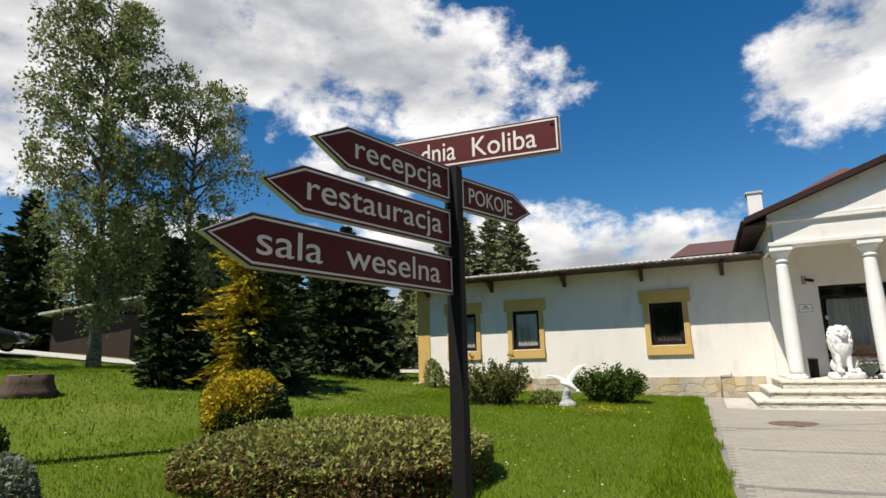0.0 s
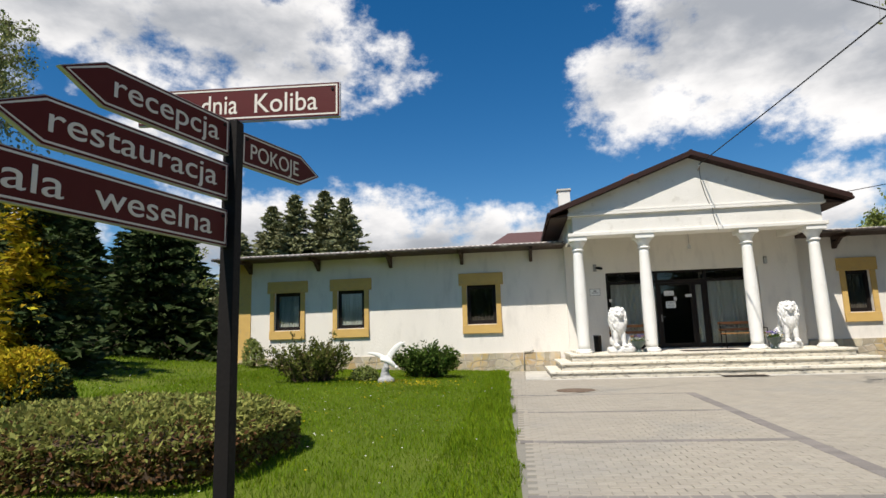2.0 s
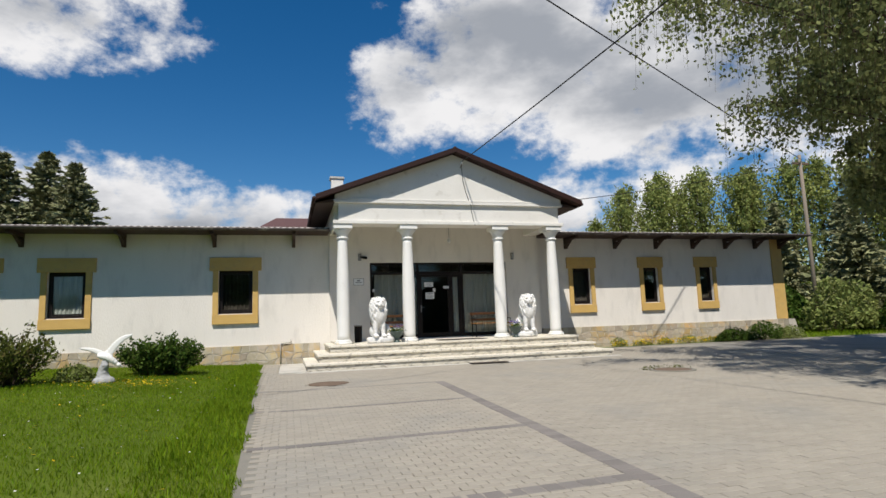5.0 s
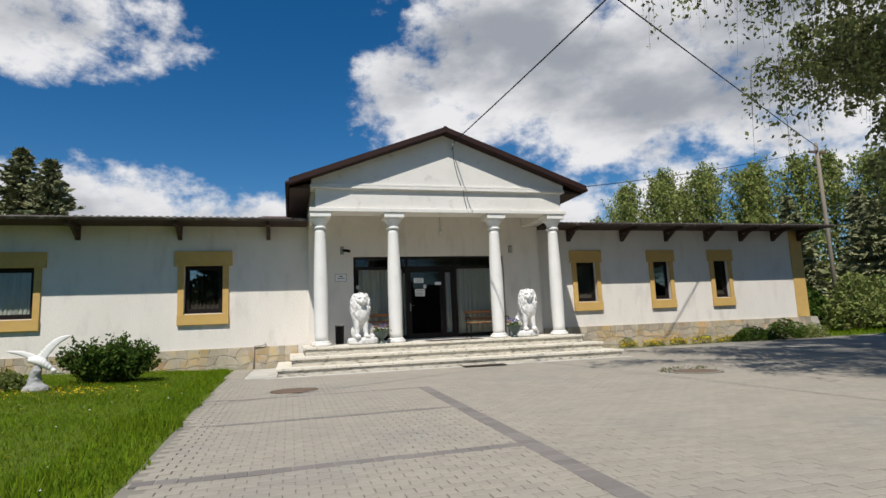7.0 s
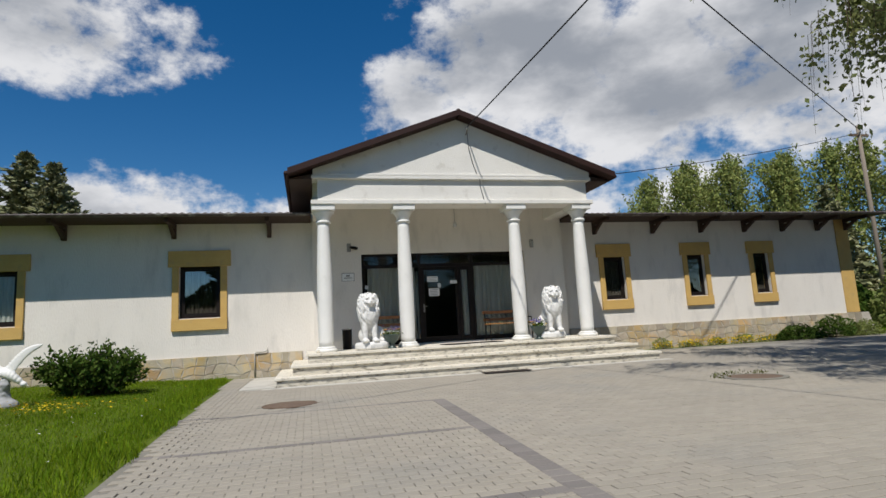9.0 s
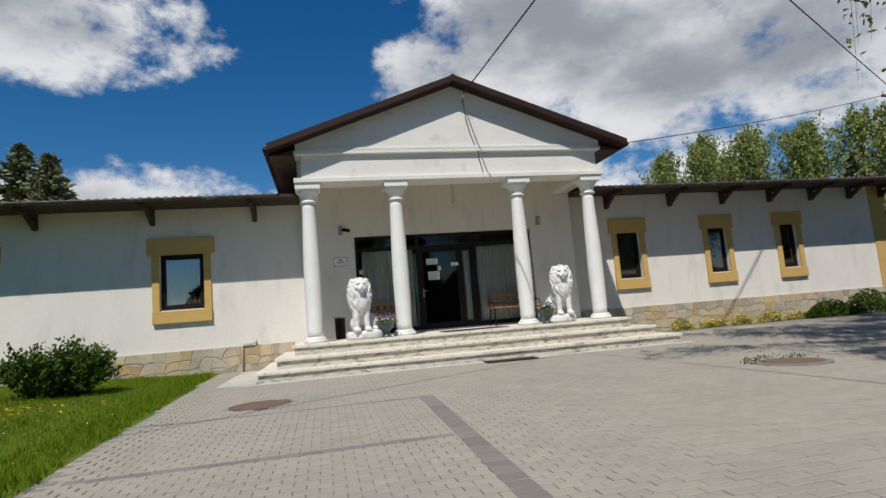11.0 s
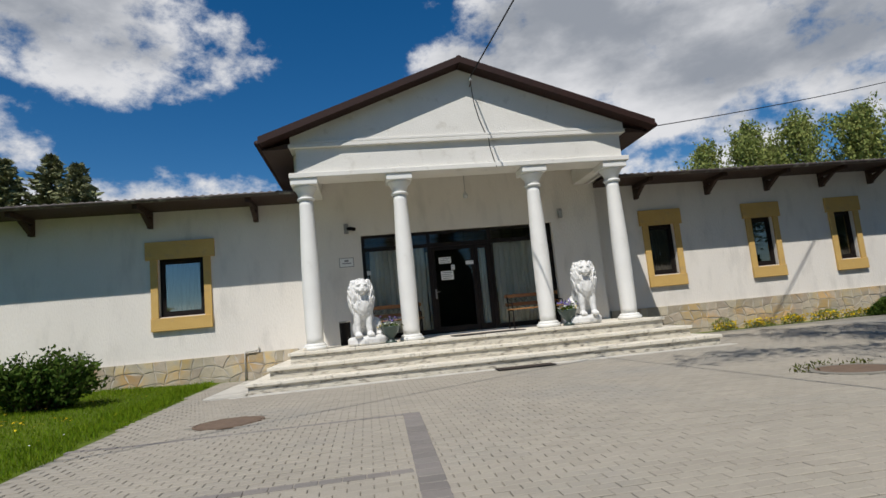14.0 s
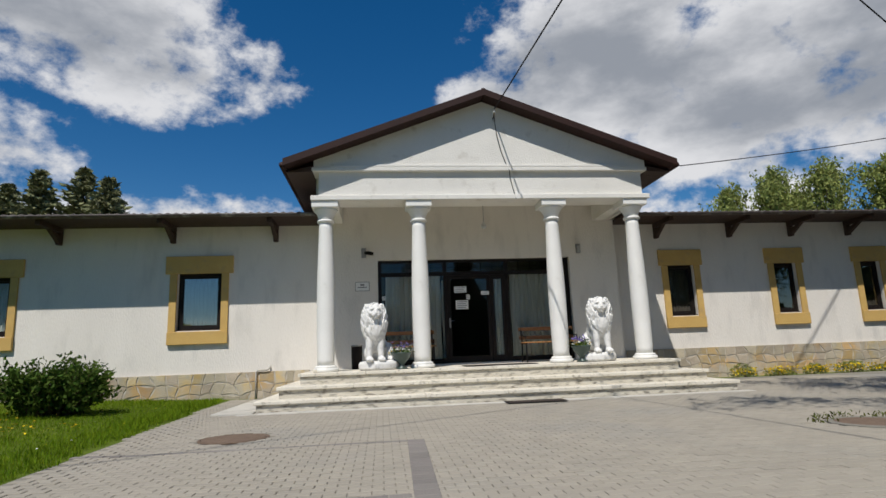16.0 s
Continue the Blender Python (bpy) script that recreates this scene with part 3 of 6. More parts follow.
# wing roofs: corrugated sheet, fascia, gutter, brackets
def wing_roof(name, x0, x1, y_wall, label):
    r = thing(name, label, "roof", kind="structure")
    ye, ze = y_wall - 1.08, 4.66
    bm = bmesh.new()
    n = int((x1 - x0) / 0.045)
    rows = []
    for yy, zz in ((ye, ze), (ye + 0.02, ze + 0.003), (10.2, ze + 0.85)):
        rows.append([bm.verts.new((x0 + (x1 - x0) * i / n, yy, zz + 0.016 * math.sin(i * math.pi / 2))) for i in range(n + 1)])
    low = [bm.verts.new((v.co.x, ye, v.co.z - 0.012)) for v in rows[0]]
    for a, b in ((low, rows[0]), (rows[0], rows[1]), (rows[1], rows[2])):
        for i in range(n):
            bm.faces.new((a[i], a[i + 1], b[i + 1], b[i]))
    part("roof_sheet", bm, M["corrugated"], r, "corrugated brown roof sheets", True)
    bm = bmesh.new()
    prism(bm, [(x0, ze - 0.075), (x1, ze - 0.075), (x1, ze - 0.035), (x0, ze - 0.035)], ye + 0.06, y_wall + 0.3)
    part("soffit", bm, M["wood_dark"], r)
    bm = bmesh.new()
    segs = 10
    prof = [(ye - 0.02 + 0.065 * math.cos(math.pi * (1 + k / segs)), ze - 0.03 + 0.07 * math.sin(math.pi * (1 + k / segs))) for k in range(segs + 1)]
    prof += [(py + (0.006 if py < ye - 0.02 else -0.006), pz + 0.004) for py, pz in prof[::-1]]
    a = [bm.verts.new((x0 + 0.05, py, pz)) for py, pz in prof]
    b = [bm.verts.new((x1 - 0.05, py, pz)) for py, pz in prof]
    for k in range(len(prof)):
        bm.faces.new((a[k], a[(k + 1) % len(prof)], b[(k + 1) % len(prof)], b[k]))
    part("gutter", bm, M["gutter"], r, "half round brown gutter", True)
    return r


wing_roof("roof_west", -16.05, -3.72, YL, "low brown corrugated roof of the west wing with gutter")
wing_roof("roof_east", 3.80, 15.80, YR, "low brown corrugated roof of the east wing with gutter")


def bracket(x, y_wall):
    b = thing("eave_bracket", "dark stained timber bracket under the eave", "bracket", "eave brackets", at=(x, y_wall, 4.58))
    bm = bmesh.new()
    box(bm, -0.055, 0.055, -0.97, -0.002, -0.115, -0.0, 0.012)
    part("beam", bm, M["wood_dark"], b)
    part("post_block", boxed(-0.055, 0.055, -0.14, -0.002, -0.40, -0.117, 0.015), M["wood_dark"], b)
    bm = bmesh.new()
    vs = [(-0.14, -0.36), (-0.14, -0.20), (-0.42, -0.117), (-0.55, -0.117)]
    p, q = [bm.verts.new((-0.045, y, z)) for y, z in vs], [bm.verts.new((0.045, y, z)) for y, z in vs]
    bm.faces.new(p)
    bm.faces.new(q[::-1])
    for i in range(4):
        bm.faces.new((p[i], p[(i + 1) % 4], q[(i + 1) % 4], q[i]))
    part("brace", bm, M["wood_dark"], b)
    return b


for x in (-15.05, -12.45, -9.78, -7.22, -4.82):
    bracket(x, YL)
for x in (5.12, 7.22, 9.05, 10.78, 12.35, 13.85, 15.1):
    bracket(x, YR)

# porch: platform and steps
TOPS = [(-4.55, 4.55, -1.42, 0.635), (-4.23, 4.18, -1.03, 0.850), (-3.90, 3.82, -0.64, 1.065)]
for i, (x0, x1, y0, top) in enumerate(TOPS):
    step = thing("porch_step", "worn pale stone step with dark stained riser before the porch", "step", "porch steps", "structure")
    low = 0.10 if i == 0 else TOPS[i - 1][3] - 0.02
    part("riser", boxed(x0 + 0.045, x1 - 0.045, y0 + 0.045, 1.9, low, top - 0.066), M["stone_riser"], step, "stained stone riser")
    n = 6
    for k in range(n):
        a, b = x0 + (x1 - x0) * k / n + 0.002, x0 + (x1 - x0) * (k + 1) / n - 0.002
        dz = prng.uniform(-0.004, 0.004)
        part("tread_slab", boxed(a, b, y0 + prng.uniform(-0.008, 0.008), 1.9, top - 0.062, top + dz, 0.01), M["stone_step"], step)
bm = bmesh.new()
box(bm, -4.78, 4.70, -1.64, -1.382, 0.1, gz(0, -1.6) + 0.028, 0.008)
box(bm, -5.22, -4.51, -1.57, 1.8, 0.1, gz(-4.9, 0) + 0.035, 0.01)
tagged(solid("step_apron", bm, M["slab"]), "pale weathered concrete apron round the steps", "apron", kind="structure")
bm = boxed(-3.66, -3.52, -0.2, YP - 0.004, 1.070, 1.135, 0.01)
tagged(solid("porch_edging", bm, M["stone_step"]), "low stone edging at the side of the porch", "edging", kind="structure")


# columns
def column(x):
    c = thing("column", "white painted round porch column with flared capital", "column", "porch columns", at=(x, 0.0, 1.069))
    part("base", lathe(lathe(bmesh.new(), [(0.245, 0.0), (0.255, 0.02), (0.255, 0.06), (0.235, 0.075)], 28), [(0.215, 0.07), (0.225, 0.09), (0.205, 0.12), (0.19, 0.125)], 28), M["white"], c, "", True)
    prof = []
    for k in range(25):
        u = k / 24
        r = 0.172 + 0.022 * math.sin(math.pi * min(1, u / 0.9)) - 0.028 * u ** 1.6
        prof.append((r, 0.12 + u * 2.98))
    part("shaft", lathe(bmesh.new(), prof, 32), M["white"], c, "", True)
    part("necking", lathe(bmesh.new(), [(0.15, 3.08), (0.178, 3.09), (0.186, 3.115), (0.178, 3.14), (0.15, 3.15)], 28), M["white"], c, "", True)
    part("echinus", lathe(bmesh.new(), [(0.152, 3.14), (0.160, 3.20), (0.19, 3.27), (0.235, 3.33), (0.255, 3.375), (0.24, 3.385)], 28), M["white"], c, "", True)
    part("abacus", boxed(-0.275, 0.275, -0.275, 0.275, 3.38, 3.516, 0.012), M["white"], c)
    return c


for x in (-3.43, -1.46, 1.50, 3.36):
    column(x)

# entablature and gable
gable = thing("porch_gable", "white pediment on columns with brown metal roof", "pediment", kind="structure")
bm = bmesh.new()
part("architrave_lip", boxed(-3.72, 3.70, -0.31, 0.30, 4.585, 4.69, 0.012), M["white_band"], gable, "chipped white ledge over the capitals")
part("architrave", boxed(-3.56, 3.56, -0.235, 0.24, 4.692, 5.215), M["white_band"], gable)
for xa, xb in ((-3.56, -3.20), (3.20, 3.56)):
    part("side_beam", boxed(xa, xb, 0.302, YP - 0.003, 4.60, 5.215), M["white_band"], gable)
part("cornice", boxed(-3.70, 3.68, -0.325, 0.22, 5.217, 5.30, 0.01), M["white_band"], gable, "thin white ledge at the foot of the pediment")
RZ, RE, HX, RY = 6.88, 5.30, 4.22, -0.62       # ridge, eave, half span, front edge
slope = (RZ - RE) / HX
inner = [(-3.66, 5.302), (3.66, 5.302), (3.66, RZ - 3.66 * slope - 0.055), (0, RZ - 0.055), (-3.66, RZ - 3.66 * slope - 0.055)]
part("tympanum", prism(bmesh.new(), inner, -0.285, 0.22), M["white_band"], gable)
part("tympanum_ledge", boxed(-3.3, 3.3, -0.325, -0.287, 5.302, 5.36, 0.008), M["white_band"], gable)
for s in (-1, 1):
    bm = bmesh.new()
    prism(bm, [(0, RZ), (s * HX, RE), (s * HX, RE + 0.07), (0, RZ + 0.075)], RY, 5.9)
    part("roof_plane", bm, M["roof_brown"], gable, "brown sheet metal roof plane")
    bm = bmesh.new()
    prism(bm, [(0, RZ - 0.06), (s * (HX + 0.02), RE - 0.075), (s * (HX + 0.02), RE + 0.075), (0, RZ + 0.085)], RY - 0.035, RY - 0.002)
    part("verge_board", bm, M["brown_metal"], gable, "dark brown verge board")
    bm = bmesh.new()
    prism(bm, [(s * 0.02, RZ - 0.05), (s * HX, RE - 0.05), (s * HX, RE - 0.004), (s * 0.02, RZ - 0.014)], RY + 0.002, -0.288)
    part("verge_soffit", bm, M["brown_metal"], gable)
    bm = bmesh.new()
    prism(bm, [(s * 3.68, RE - 0.10), (s * HX, RE - 0.115), (s * HX, RE - 0.102), (s * 3.68, RE + 0.02)], RY + 0.3, 5.9)
    part("eave_soffit", bm, M["wood_dark"], gable)
    bm = bmesh.new()
    tube(bm, [(s * (HX + 0.05), RY + 0.05, RE - 0.03), (s * (HX + 0.05), 5.85, RE - 0.03)], 0.06, 8)
    part("gutter", bm, M["brown_metal"], gable, "", True)
bm = bmesh.new()
tube(bm, [(0, RY + 0.0, RZ + 0.05), (0, 5.9, RZ + 0.05)], 0.07, 8)
part("ridge_cap", bm, M["brown_metal"], gable, "", True)
bm = bmesh.new()
prism(bm, [(-3.66, 4.6), (-3.5, 4.6), (-3.5, 5.5), (-3.66, 5.42)], 0.225, 5.8)
prism(bm, [(3.66, 4.6), (3.5, 4.6), (3.5, 5.5), (3.66, 5.42)], 0.225, 5.8)
prism(bm, [(-3.7, 4.6), (3.7, 4.6), (3.7, 5.45), (0, RZ - 0.05), (-3.7, 5.45)], 5.6, 5.85)
part("side_wall", bm, M["render"], gable)
tagged(solid("ceiling", boxed(-3.19, 3.19, 0.245, YP - 0.004, 5.0, 5.08), M["white_band"]), "plain white porch ceiling", "ceiling", kind="structure")

# rear roof and chimney
rear = thing("rear_roof", "brown tiled hipped roof behind the porch", "roof", kind="structure")


def hip(x0, x1, y0, y1, z0, z1, inset):
    bm = bmesh.new()
    a = [bm.verts.new(p) for p in ((x0, y0, z0), (x1, y0, z0), (x1, y1, z0), (x0, y1, z0))]
    m_y = (y0 + y1) / 2
    b = [bm.verts.new(p) for p in ((x0 + inset, m_y, z1), (x1 - inset, m_y, z1))]
    for f in ((a[0], a[1], b[1], b[0]), (a[2], a[3], b[0], b[1]), (a[1], a[2], b[1]), (a[3], a[0], b[0]), (a[3], a[2], a[1], a[0])):
        bm.faces.new(f)
    return bm


bm = bmesh.new()
ra = [bm.verts.new(p) for p in ((-3.6, 8.2, 7.0), (5.7, 8.2, 7.0), (5.7, 27, 7.0), (-3.6, 27, 7.0))]
rb = [bm.verts.new(p) for p in ((1.0, 12.2, 9.9), (1.0, 24, 9.9))]
for f in ((ra[0], ra[1], rb[0]), (ra[1], ra[2], rb[1], rb[0]), (ra[2], ra[3], rb[1]), (ra[3], ra[0], rb[0], rb[1]), (ra[3], ra[2], ra[1], ra[0])):
    bm.faces.new(f)
part("high_roof", bm, M["roof_brown"], rear)
part("low_roof", hip(-6.7, -2.0, 15.0, 21.5, 6.95, 8.15, 1.0), M["roof_brown"], rear)
part("storey_wall", boxed(-3.0, 5.2, 10.05, 26.5, 0.2, 7.0), M["render"], rear)
part("side_storey_wall", boxed(-6.6, -3.01, 15.3, 21.2, 0.2, 6.95), M["render"], rear)
chimney = thing("chimney", "white rendered chimney with flat cap", "chimney", at=(-2.05, 18.3, 8.2))
part("stack", boxed(-0.36, 0.36, -0.33, 0.33, 0, 2.45), M["white_band"], chimney)
part("cap", boxed(-0.44, 0.44, -0.40, 0.40, 2.45, 2.57, 0.01), M["slab"], chimney)

# entrance glazing
ent = thing("door_1", "dark framed glazed entrance with closed double door and net curtains", "door", kind="structure", at=(0, YP + 0.12, DOOR[2]))
H = DOOR[3] - DOOR[2]
X0, X1 = DOOR[0] + 0.004, DOOR[1] - 0.004
MULL = [X0, -1.55, -0.70, 0.86, 1.62, X1]
ZT = 2.16
bm = bmesh.new()
for a, b, c, d in ((X0, X1, H - 0.07, H - 0.003), (X0, X1, ZT, ZT + 0.09), (X0, -0.7, 0.0, 0.11), (0.86, X1, 0.0, 0.11)):
    box(bm, a, b, 0, 0.08, c, d)
for x in (X0 + 0.04, -0.70, 0.86, X1 - 0.04):
    box(bm, x - 0.04, x + 0.04, -0.004, 0.084, 0.0, H - 0.004)
part("door_frame", bm, M["dark_frame"], ent, "dark brown frame and transom")
for a, b in ((X0 + 0.08, -0.74), (0.90, X1 - 0.08)):
    p = part("side_pane", boxed(a, b, 0.035, 0.041, 0.11, ZT), M["glass"], ent)
    p.visible_shadow = False
for a, b in ((X0 + 0.08, -0.74), (-0.66, 0.82), (0.90, X1 - 0.08)):
    p = part("top_pane", boxed(a, b, 0.035, 0.041, ZT + 0.09, H - 0.07), M["glass"], ent)
    p.visible_shadow = False
    bm = bmesh.new()
    nb = max(2, int((b - a) / 0.28))
    for k in range(1, nb):
        box(bm, a + (b - a) * k / nb - 0.007, a + (b - a) * k / nb + 0.007, 0.05, 0.06, ZT + 0.09, H - 0.07)
    box(bm, a, b, 0.062, 0.07, (ZT + 0.09 + H - 0.07) / 2 - 0.006, (ZT + 0.09 + H - 0.07) / 2 + 0.006)
    part("lattice", bm, M["black"], ent, "thin black glazing bars")
for a, b, nm in ((-0.655, 0.44, "door_leaf"), (0.45, 0.815, "narrow_leaf")):
    leaf = part(nm, bmesh.new(), M["dark_frame"], ent)
    bm = bmesh.new()
    for p in ((a, a + 0.085, 0.01, ZT - 0.005), (b - 0.085, b, 0.01, ZT - 0.005), (a + 0.085, b - 0.085, 0.01, 0.16), (a + 0.085, b - 0.085, ZT - 0.095, ZT - 0.005)):
        box(bm, p[0], p[1], 0.015, 0.07, p[2], p[3])
    bm.to_mesh(leaf.data)
    bm.free()
    g = part("leaf_pane", boxed(a + 0.085, b - 0.085, 0.038, 0.044, 0.16, ZT - 0.095), M["glass"], leaf)
    g.visible_shadow = False
    if nm == "door_leaf":
        part("handle", tube(bmesh.new(), [(a + 0.05, 0.01, 0.98), (a + 0.05, -0.045, 0.98), (a + 0.05, -0.05, 1.02), (a + 0.16, -0.05, 1.03)], 0.011, 8), M["grey_plastic"], leaf, "metal lever handle", True)
        part("lock_plate", boxed(a + 0.03, a + 0.07, 0.006, 0.0145, 0.86, 1.10), M["grey_plastic"], leaf)


def drape(name, x0, x1, y, z0, z1, mat, parent, waves, depth, seed):
    bm = bmesh.new()
    n = int(waves * 12)
    cols = []
    for i in range(n + 1):
        u = i / n
        yy = y + depth * math.sin(u * waves * 2 * math.pi + seed) + depth * 0.4 * math.sin(u * waves * 4.7 * math.pi)
        cols.append([bm.verts.new((x0 + (x1 - x0) * u + 0.01 * math.sin(k * 1.3 + u * 9), yy, z0 + (z1 - z0) * k / 6)) for k in range(7)])
    for p, q in zip(cols, cols[1:]):
        for k in range(6):
            bm.faces.new((p[k], q[k], q[k + 1], p[k + 1]))
    return part(name, bm, mat, parent, "pleated pale net curtain", True)


drape("net_curtain", -2.18, -0.80, 0.16, 0.12, ZT + 0.03, M["curtain"], ent, 9, 0.035, 0.3)
drape("net_curtain", 0.98, 2.30, 0.16, 0.12, ZT + 0.03, M["curtain"], ent, 9, 0.035, 1.1)
drape("net_curtain", 0.56, 0.78, 0.16, 0.12, ZT - 0.1, M["curtain"], ent, 2, 0.03, 2.1)
drape("net_curtain", -0.78, -0.60, 0.19, 0.12, ZT - 0.1, M["curtain"], ent, 2, 0.03, 0.7)


def notice(x, z, w, h, rows, name="notice"):
    n = thing(name, "small white printed notice stuck on the door glass", "notice", "door notices", at=(x, YP + 0.128, z))
    part("sheet", boxed(-w / 2, w / 2, -0.002, 0.0, -h / 2, h / 2), M["paper"], n)
    for k in range(rows):
        zz = h / 2 - (k + 0.8) * h / (rows + 0.6)
        part("print_line", boxed(-w * 0.4, w * (0.4 - 0.1 * (k % 2)), -0.0035, -0.0022, zz - h * 0.04, zz + h * 0.04), M["ink"], n)


notice(-0.32, 2.90, 0.31, 0.155, 3)
notice(-0.29, 2.52, 0.31, 0.22, 4)
notice(0.30, 2.80, 0.20, 0.09, 2)
notice(-0.13, 2.71, 0.09, 0.12, 2)
notice(-2.22, 2.73, 0.09, 0.10, 2)


# ---- signpost ----
def lettering(name, text, size, origin, ux, nrm, parent, width):
    cu = bpy.data.curves.new(name, "FONT")
    cu.body, cu.size, cu.extrude, cu.offset = text, size, 0.0008, size * 0.002
    tmp = new(name, cu)
    bpy.context.view_layer.update()
    me = bpy.data.meshes.new_from_object(tmp.evaluated_get(bpy.context.evaluated_depsgraph_get()))
    bpy.data.objects.remove(tmp)
    me.materials.clear()
    me.materials.append(M["sign_white"])
    ob = new(name, me)
    ux, nrm = Vector(ux), Vector(nrm)
    up = Vector((0, 0, 1))
    xs = [v.co.x for v in me.vertices]
    me.transform(Matrix.Translation((-min(xs), 0, 0)))
    squeeze = width / (max(xs) - min(xs))
    m = Matrix(((*ux * squeeze, 0), (*up, 0), (*nrm, 0), (0, 0, 0, 1))).transposed()
    m.translation = origin
    me.transform(m)
    ob.parent = parent
    return tagged(ob, "pale lettering")


post = thing("signpost", "black steel signpost with five maroon arrow boards", "signpost", at=(0, 0, 0))
PX, PY = -6.48, -15.59
part("post", boxed(PX - 0.029, PX + 0.029, PY - 0.029, PY + 0.029, 0.1, 2.56, 0.004), M["black"], post)


def board(left, right, zc, h, tip, words, size, pad, name, gap=1.0):
    """An arrow board between two ends; tip: -1 points to the first end, 1 to the second, 0 has two square ends."""
    a, b = Vector((*left, zc)), Vector((*right, zc))
    L = (b - a).length
    ux = (b - a).normalized()
    nrm = ux.cross(Vector((0, 0, 1))).normalized()
    t = h * 0.95

    def outline(e):
        top, arrow = h / 2 - e, t
        if tip == -1:
            return [(e * 1.6, 0), (arrow + e * 0.4, -top), (L - e, -top), (L - e, top), (arrow + e * 0.4, top)]
        if tip == 1:
            return [(e, -top), (L - arrow - e * 0.4, -top), (L - e * 1.6, 0), (L - arrow - e * 0.4, top), (e, top)]
        return [(e, -top), (L - e, -top), (L - e, top), (e, top)]

    def plate(e, d0, d1):
        bm = bmesh.new()
        f = [bm.verts.new(a + ux * x + Vector((0, 0, z)) + nrm * d1) for x, z in outline(e)]
        k = [bm.verts.new(a + ux * x + Vector((0, 0, z)) + nrm * d0) for x, z in outline(e)]
        bm.faces.new(f)
        bm.faces.new(k[::-1])
        for i in range(len(f)):
            bm.faces.new((f[i], f[(i + 1) % len(f)], k[(i + 1) % len(f)], k[i]))
        return bm

    bd = part(name, plate(0.0, -0.010, 0.008), M["sign_edge"], post, "maroon arrow board with pale border")
    part("face", plate(0.0035, 0.0082, 0.010), M["sign"], bd)
    bm = bmesh.new()
    o, i_ = outline(0.010), outline(0.0165)
    vo = [bm.verts.new(a + ux * x + Vector((0, 0, z)) + nrm * 0.0112) for x, z in o]
    vi = [bm.verts.new(a + ux * x + Vector((0, 0, z)) + nrm * 0.0112) for x, z in i_]
    for k in range(len(o)):
        bm.faces.new((vo[k], vo[(k + 1) % len(o)], vi[(k + 1) % len(o)], vi[k]))
    part("border", bm, M["sign_white"], bd, "pale painted border line")
    for word, u0, u1 in words:
        tagged(lettering("word", word, size, a + ux * (u0 * L) + Vector((0, 0, -pad)) + nrm * 0.0105, ux, nrm, bd, (u1 - u0) * L), kind="stuff")
    for x in ((0.03, L - 0.03)[0 if tip == 1 else 1],):
        part("bolt", lathe(bmesh.new(), [(0.006, 0.0), (0.006, 0.004)], 8), M["black"], bd).data.transform(Matrix.Translation(a + ux * x + Vector((0, 0, h * 0.3)) + nrm * 0.01) @ nrm.to_track_quat("Z", "Y").to_matrix().to_4x4())
    bc = (b - a) * (0.0 if tip == 1 else 1.0) + a
    return bd


def out(degrees, far):
    """A place at some distance from the post, in a direction seen from above."""
    return (PX + far * math.cos(radians(degrees)), PY + far * math.sin(radians(degrees)))


board(out(-101.6, 1.083), out(-101.6, 0.033), 2.112, 0.147, -1, (("sala", 0.149, 0.365), ("weselna", 0.455, 0.917)), 0.114, 0.035, "arrow_board")
board(out(-104.1, 0.892), out(-104.1, 0.033), 2.300, 0.148, -1, (("restauracja", 0.182, 0.927),), 0.114, 0.029, "arrow_board")
board(out(-104.6, 0.713), out(-104.6, 0.033), 2.481, 0.147, -1, (("recepcja", 0.255, 0.914),), 0.110, 0.028, "arrow_board")
board(out(71.7, 0.033), out(71.7, 0.539), 2.460, 0.143, 1, (("POKOJE", 0.101, 0.696),), 0.095, 0.034, "arrow_board")
board(out(184.0, 0.40), out(4.0, 0.440), 2.633, 0.148, 0, (("dnia", 0.317, 0.496), ("Koliba", 0.581, 0.89)), 0.117, 0.041, "name_board")


# ---- plants ----
def shell(n, r, rng, flat=0.0, lumps=7, lump=0.18):
    """Points in the outer part of a lumpy ellipsoid, and their outward ways."""
    d = unit(n, rng)
    d[:, 2] = np.abs(d[:, 2]) * (1 - flat) + d[:, 2] * flat
    k = unit(lumps, rng)
    bulge = 1 + lump * (np.clip((d @ k.T), 0, 1) ** 6).max(1) - lump * 0.5
    depth = 1 - 0.45 * rng.random(n) ** 2.2
    return d * np.asarray(r) * (bulge * depth)[:, None], d


def twigs(name, starts, ends, r, mat, parent):
    bm = bmesh.new()
    for s, e in zip(starts, ends):
        mid = (Vector(s) + Vector(e)) / 2 + Vector((0, 0, 0.06 * (Vector(e) - Vector(s)).length))
        tube(bm, [s, mid, e], [r, r * 0.7, r * 0.3], 4)
    return part(name, bm, mat, parent, "", True)


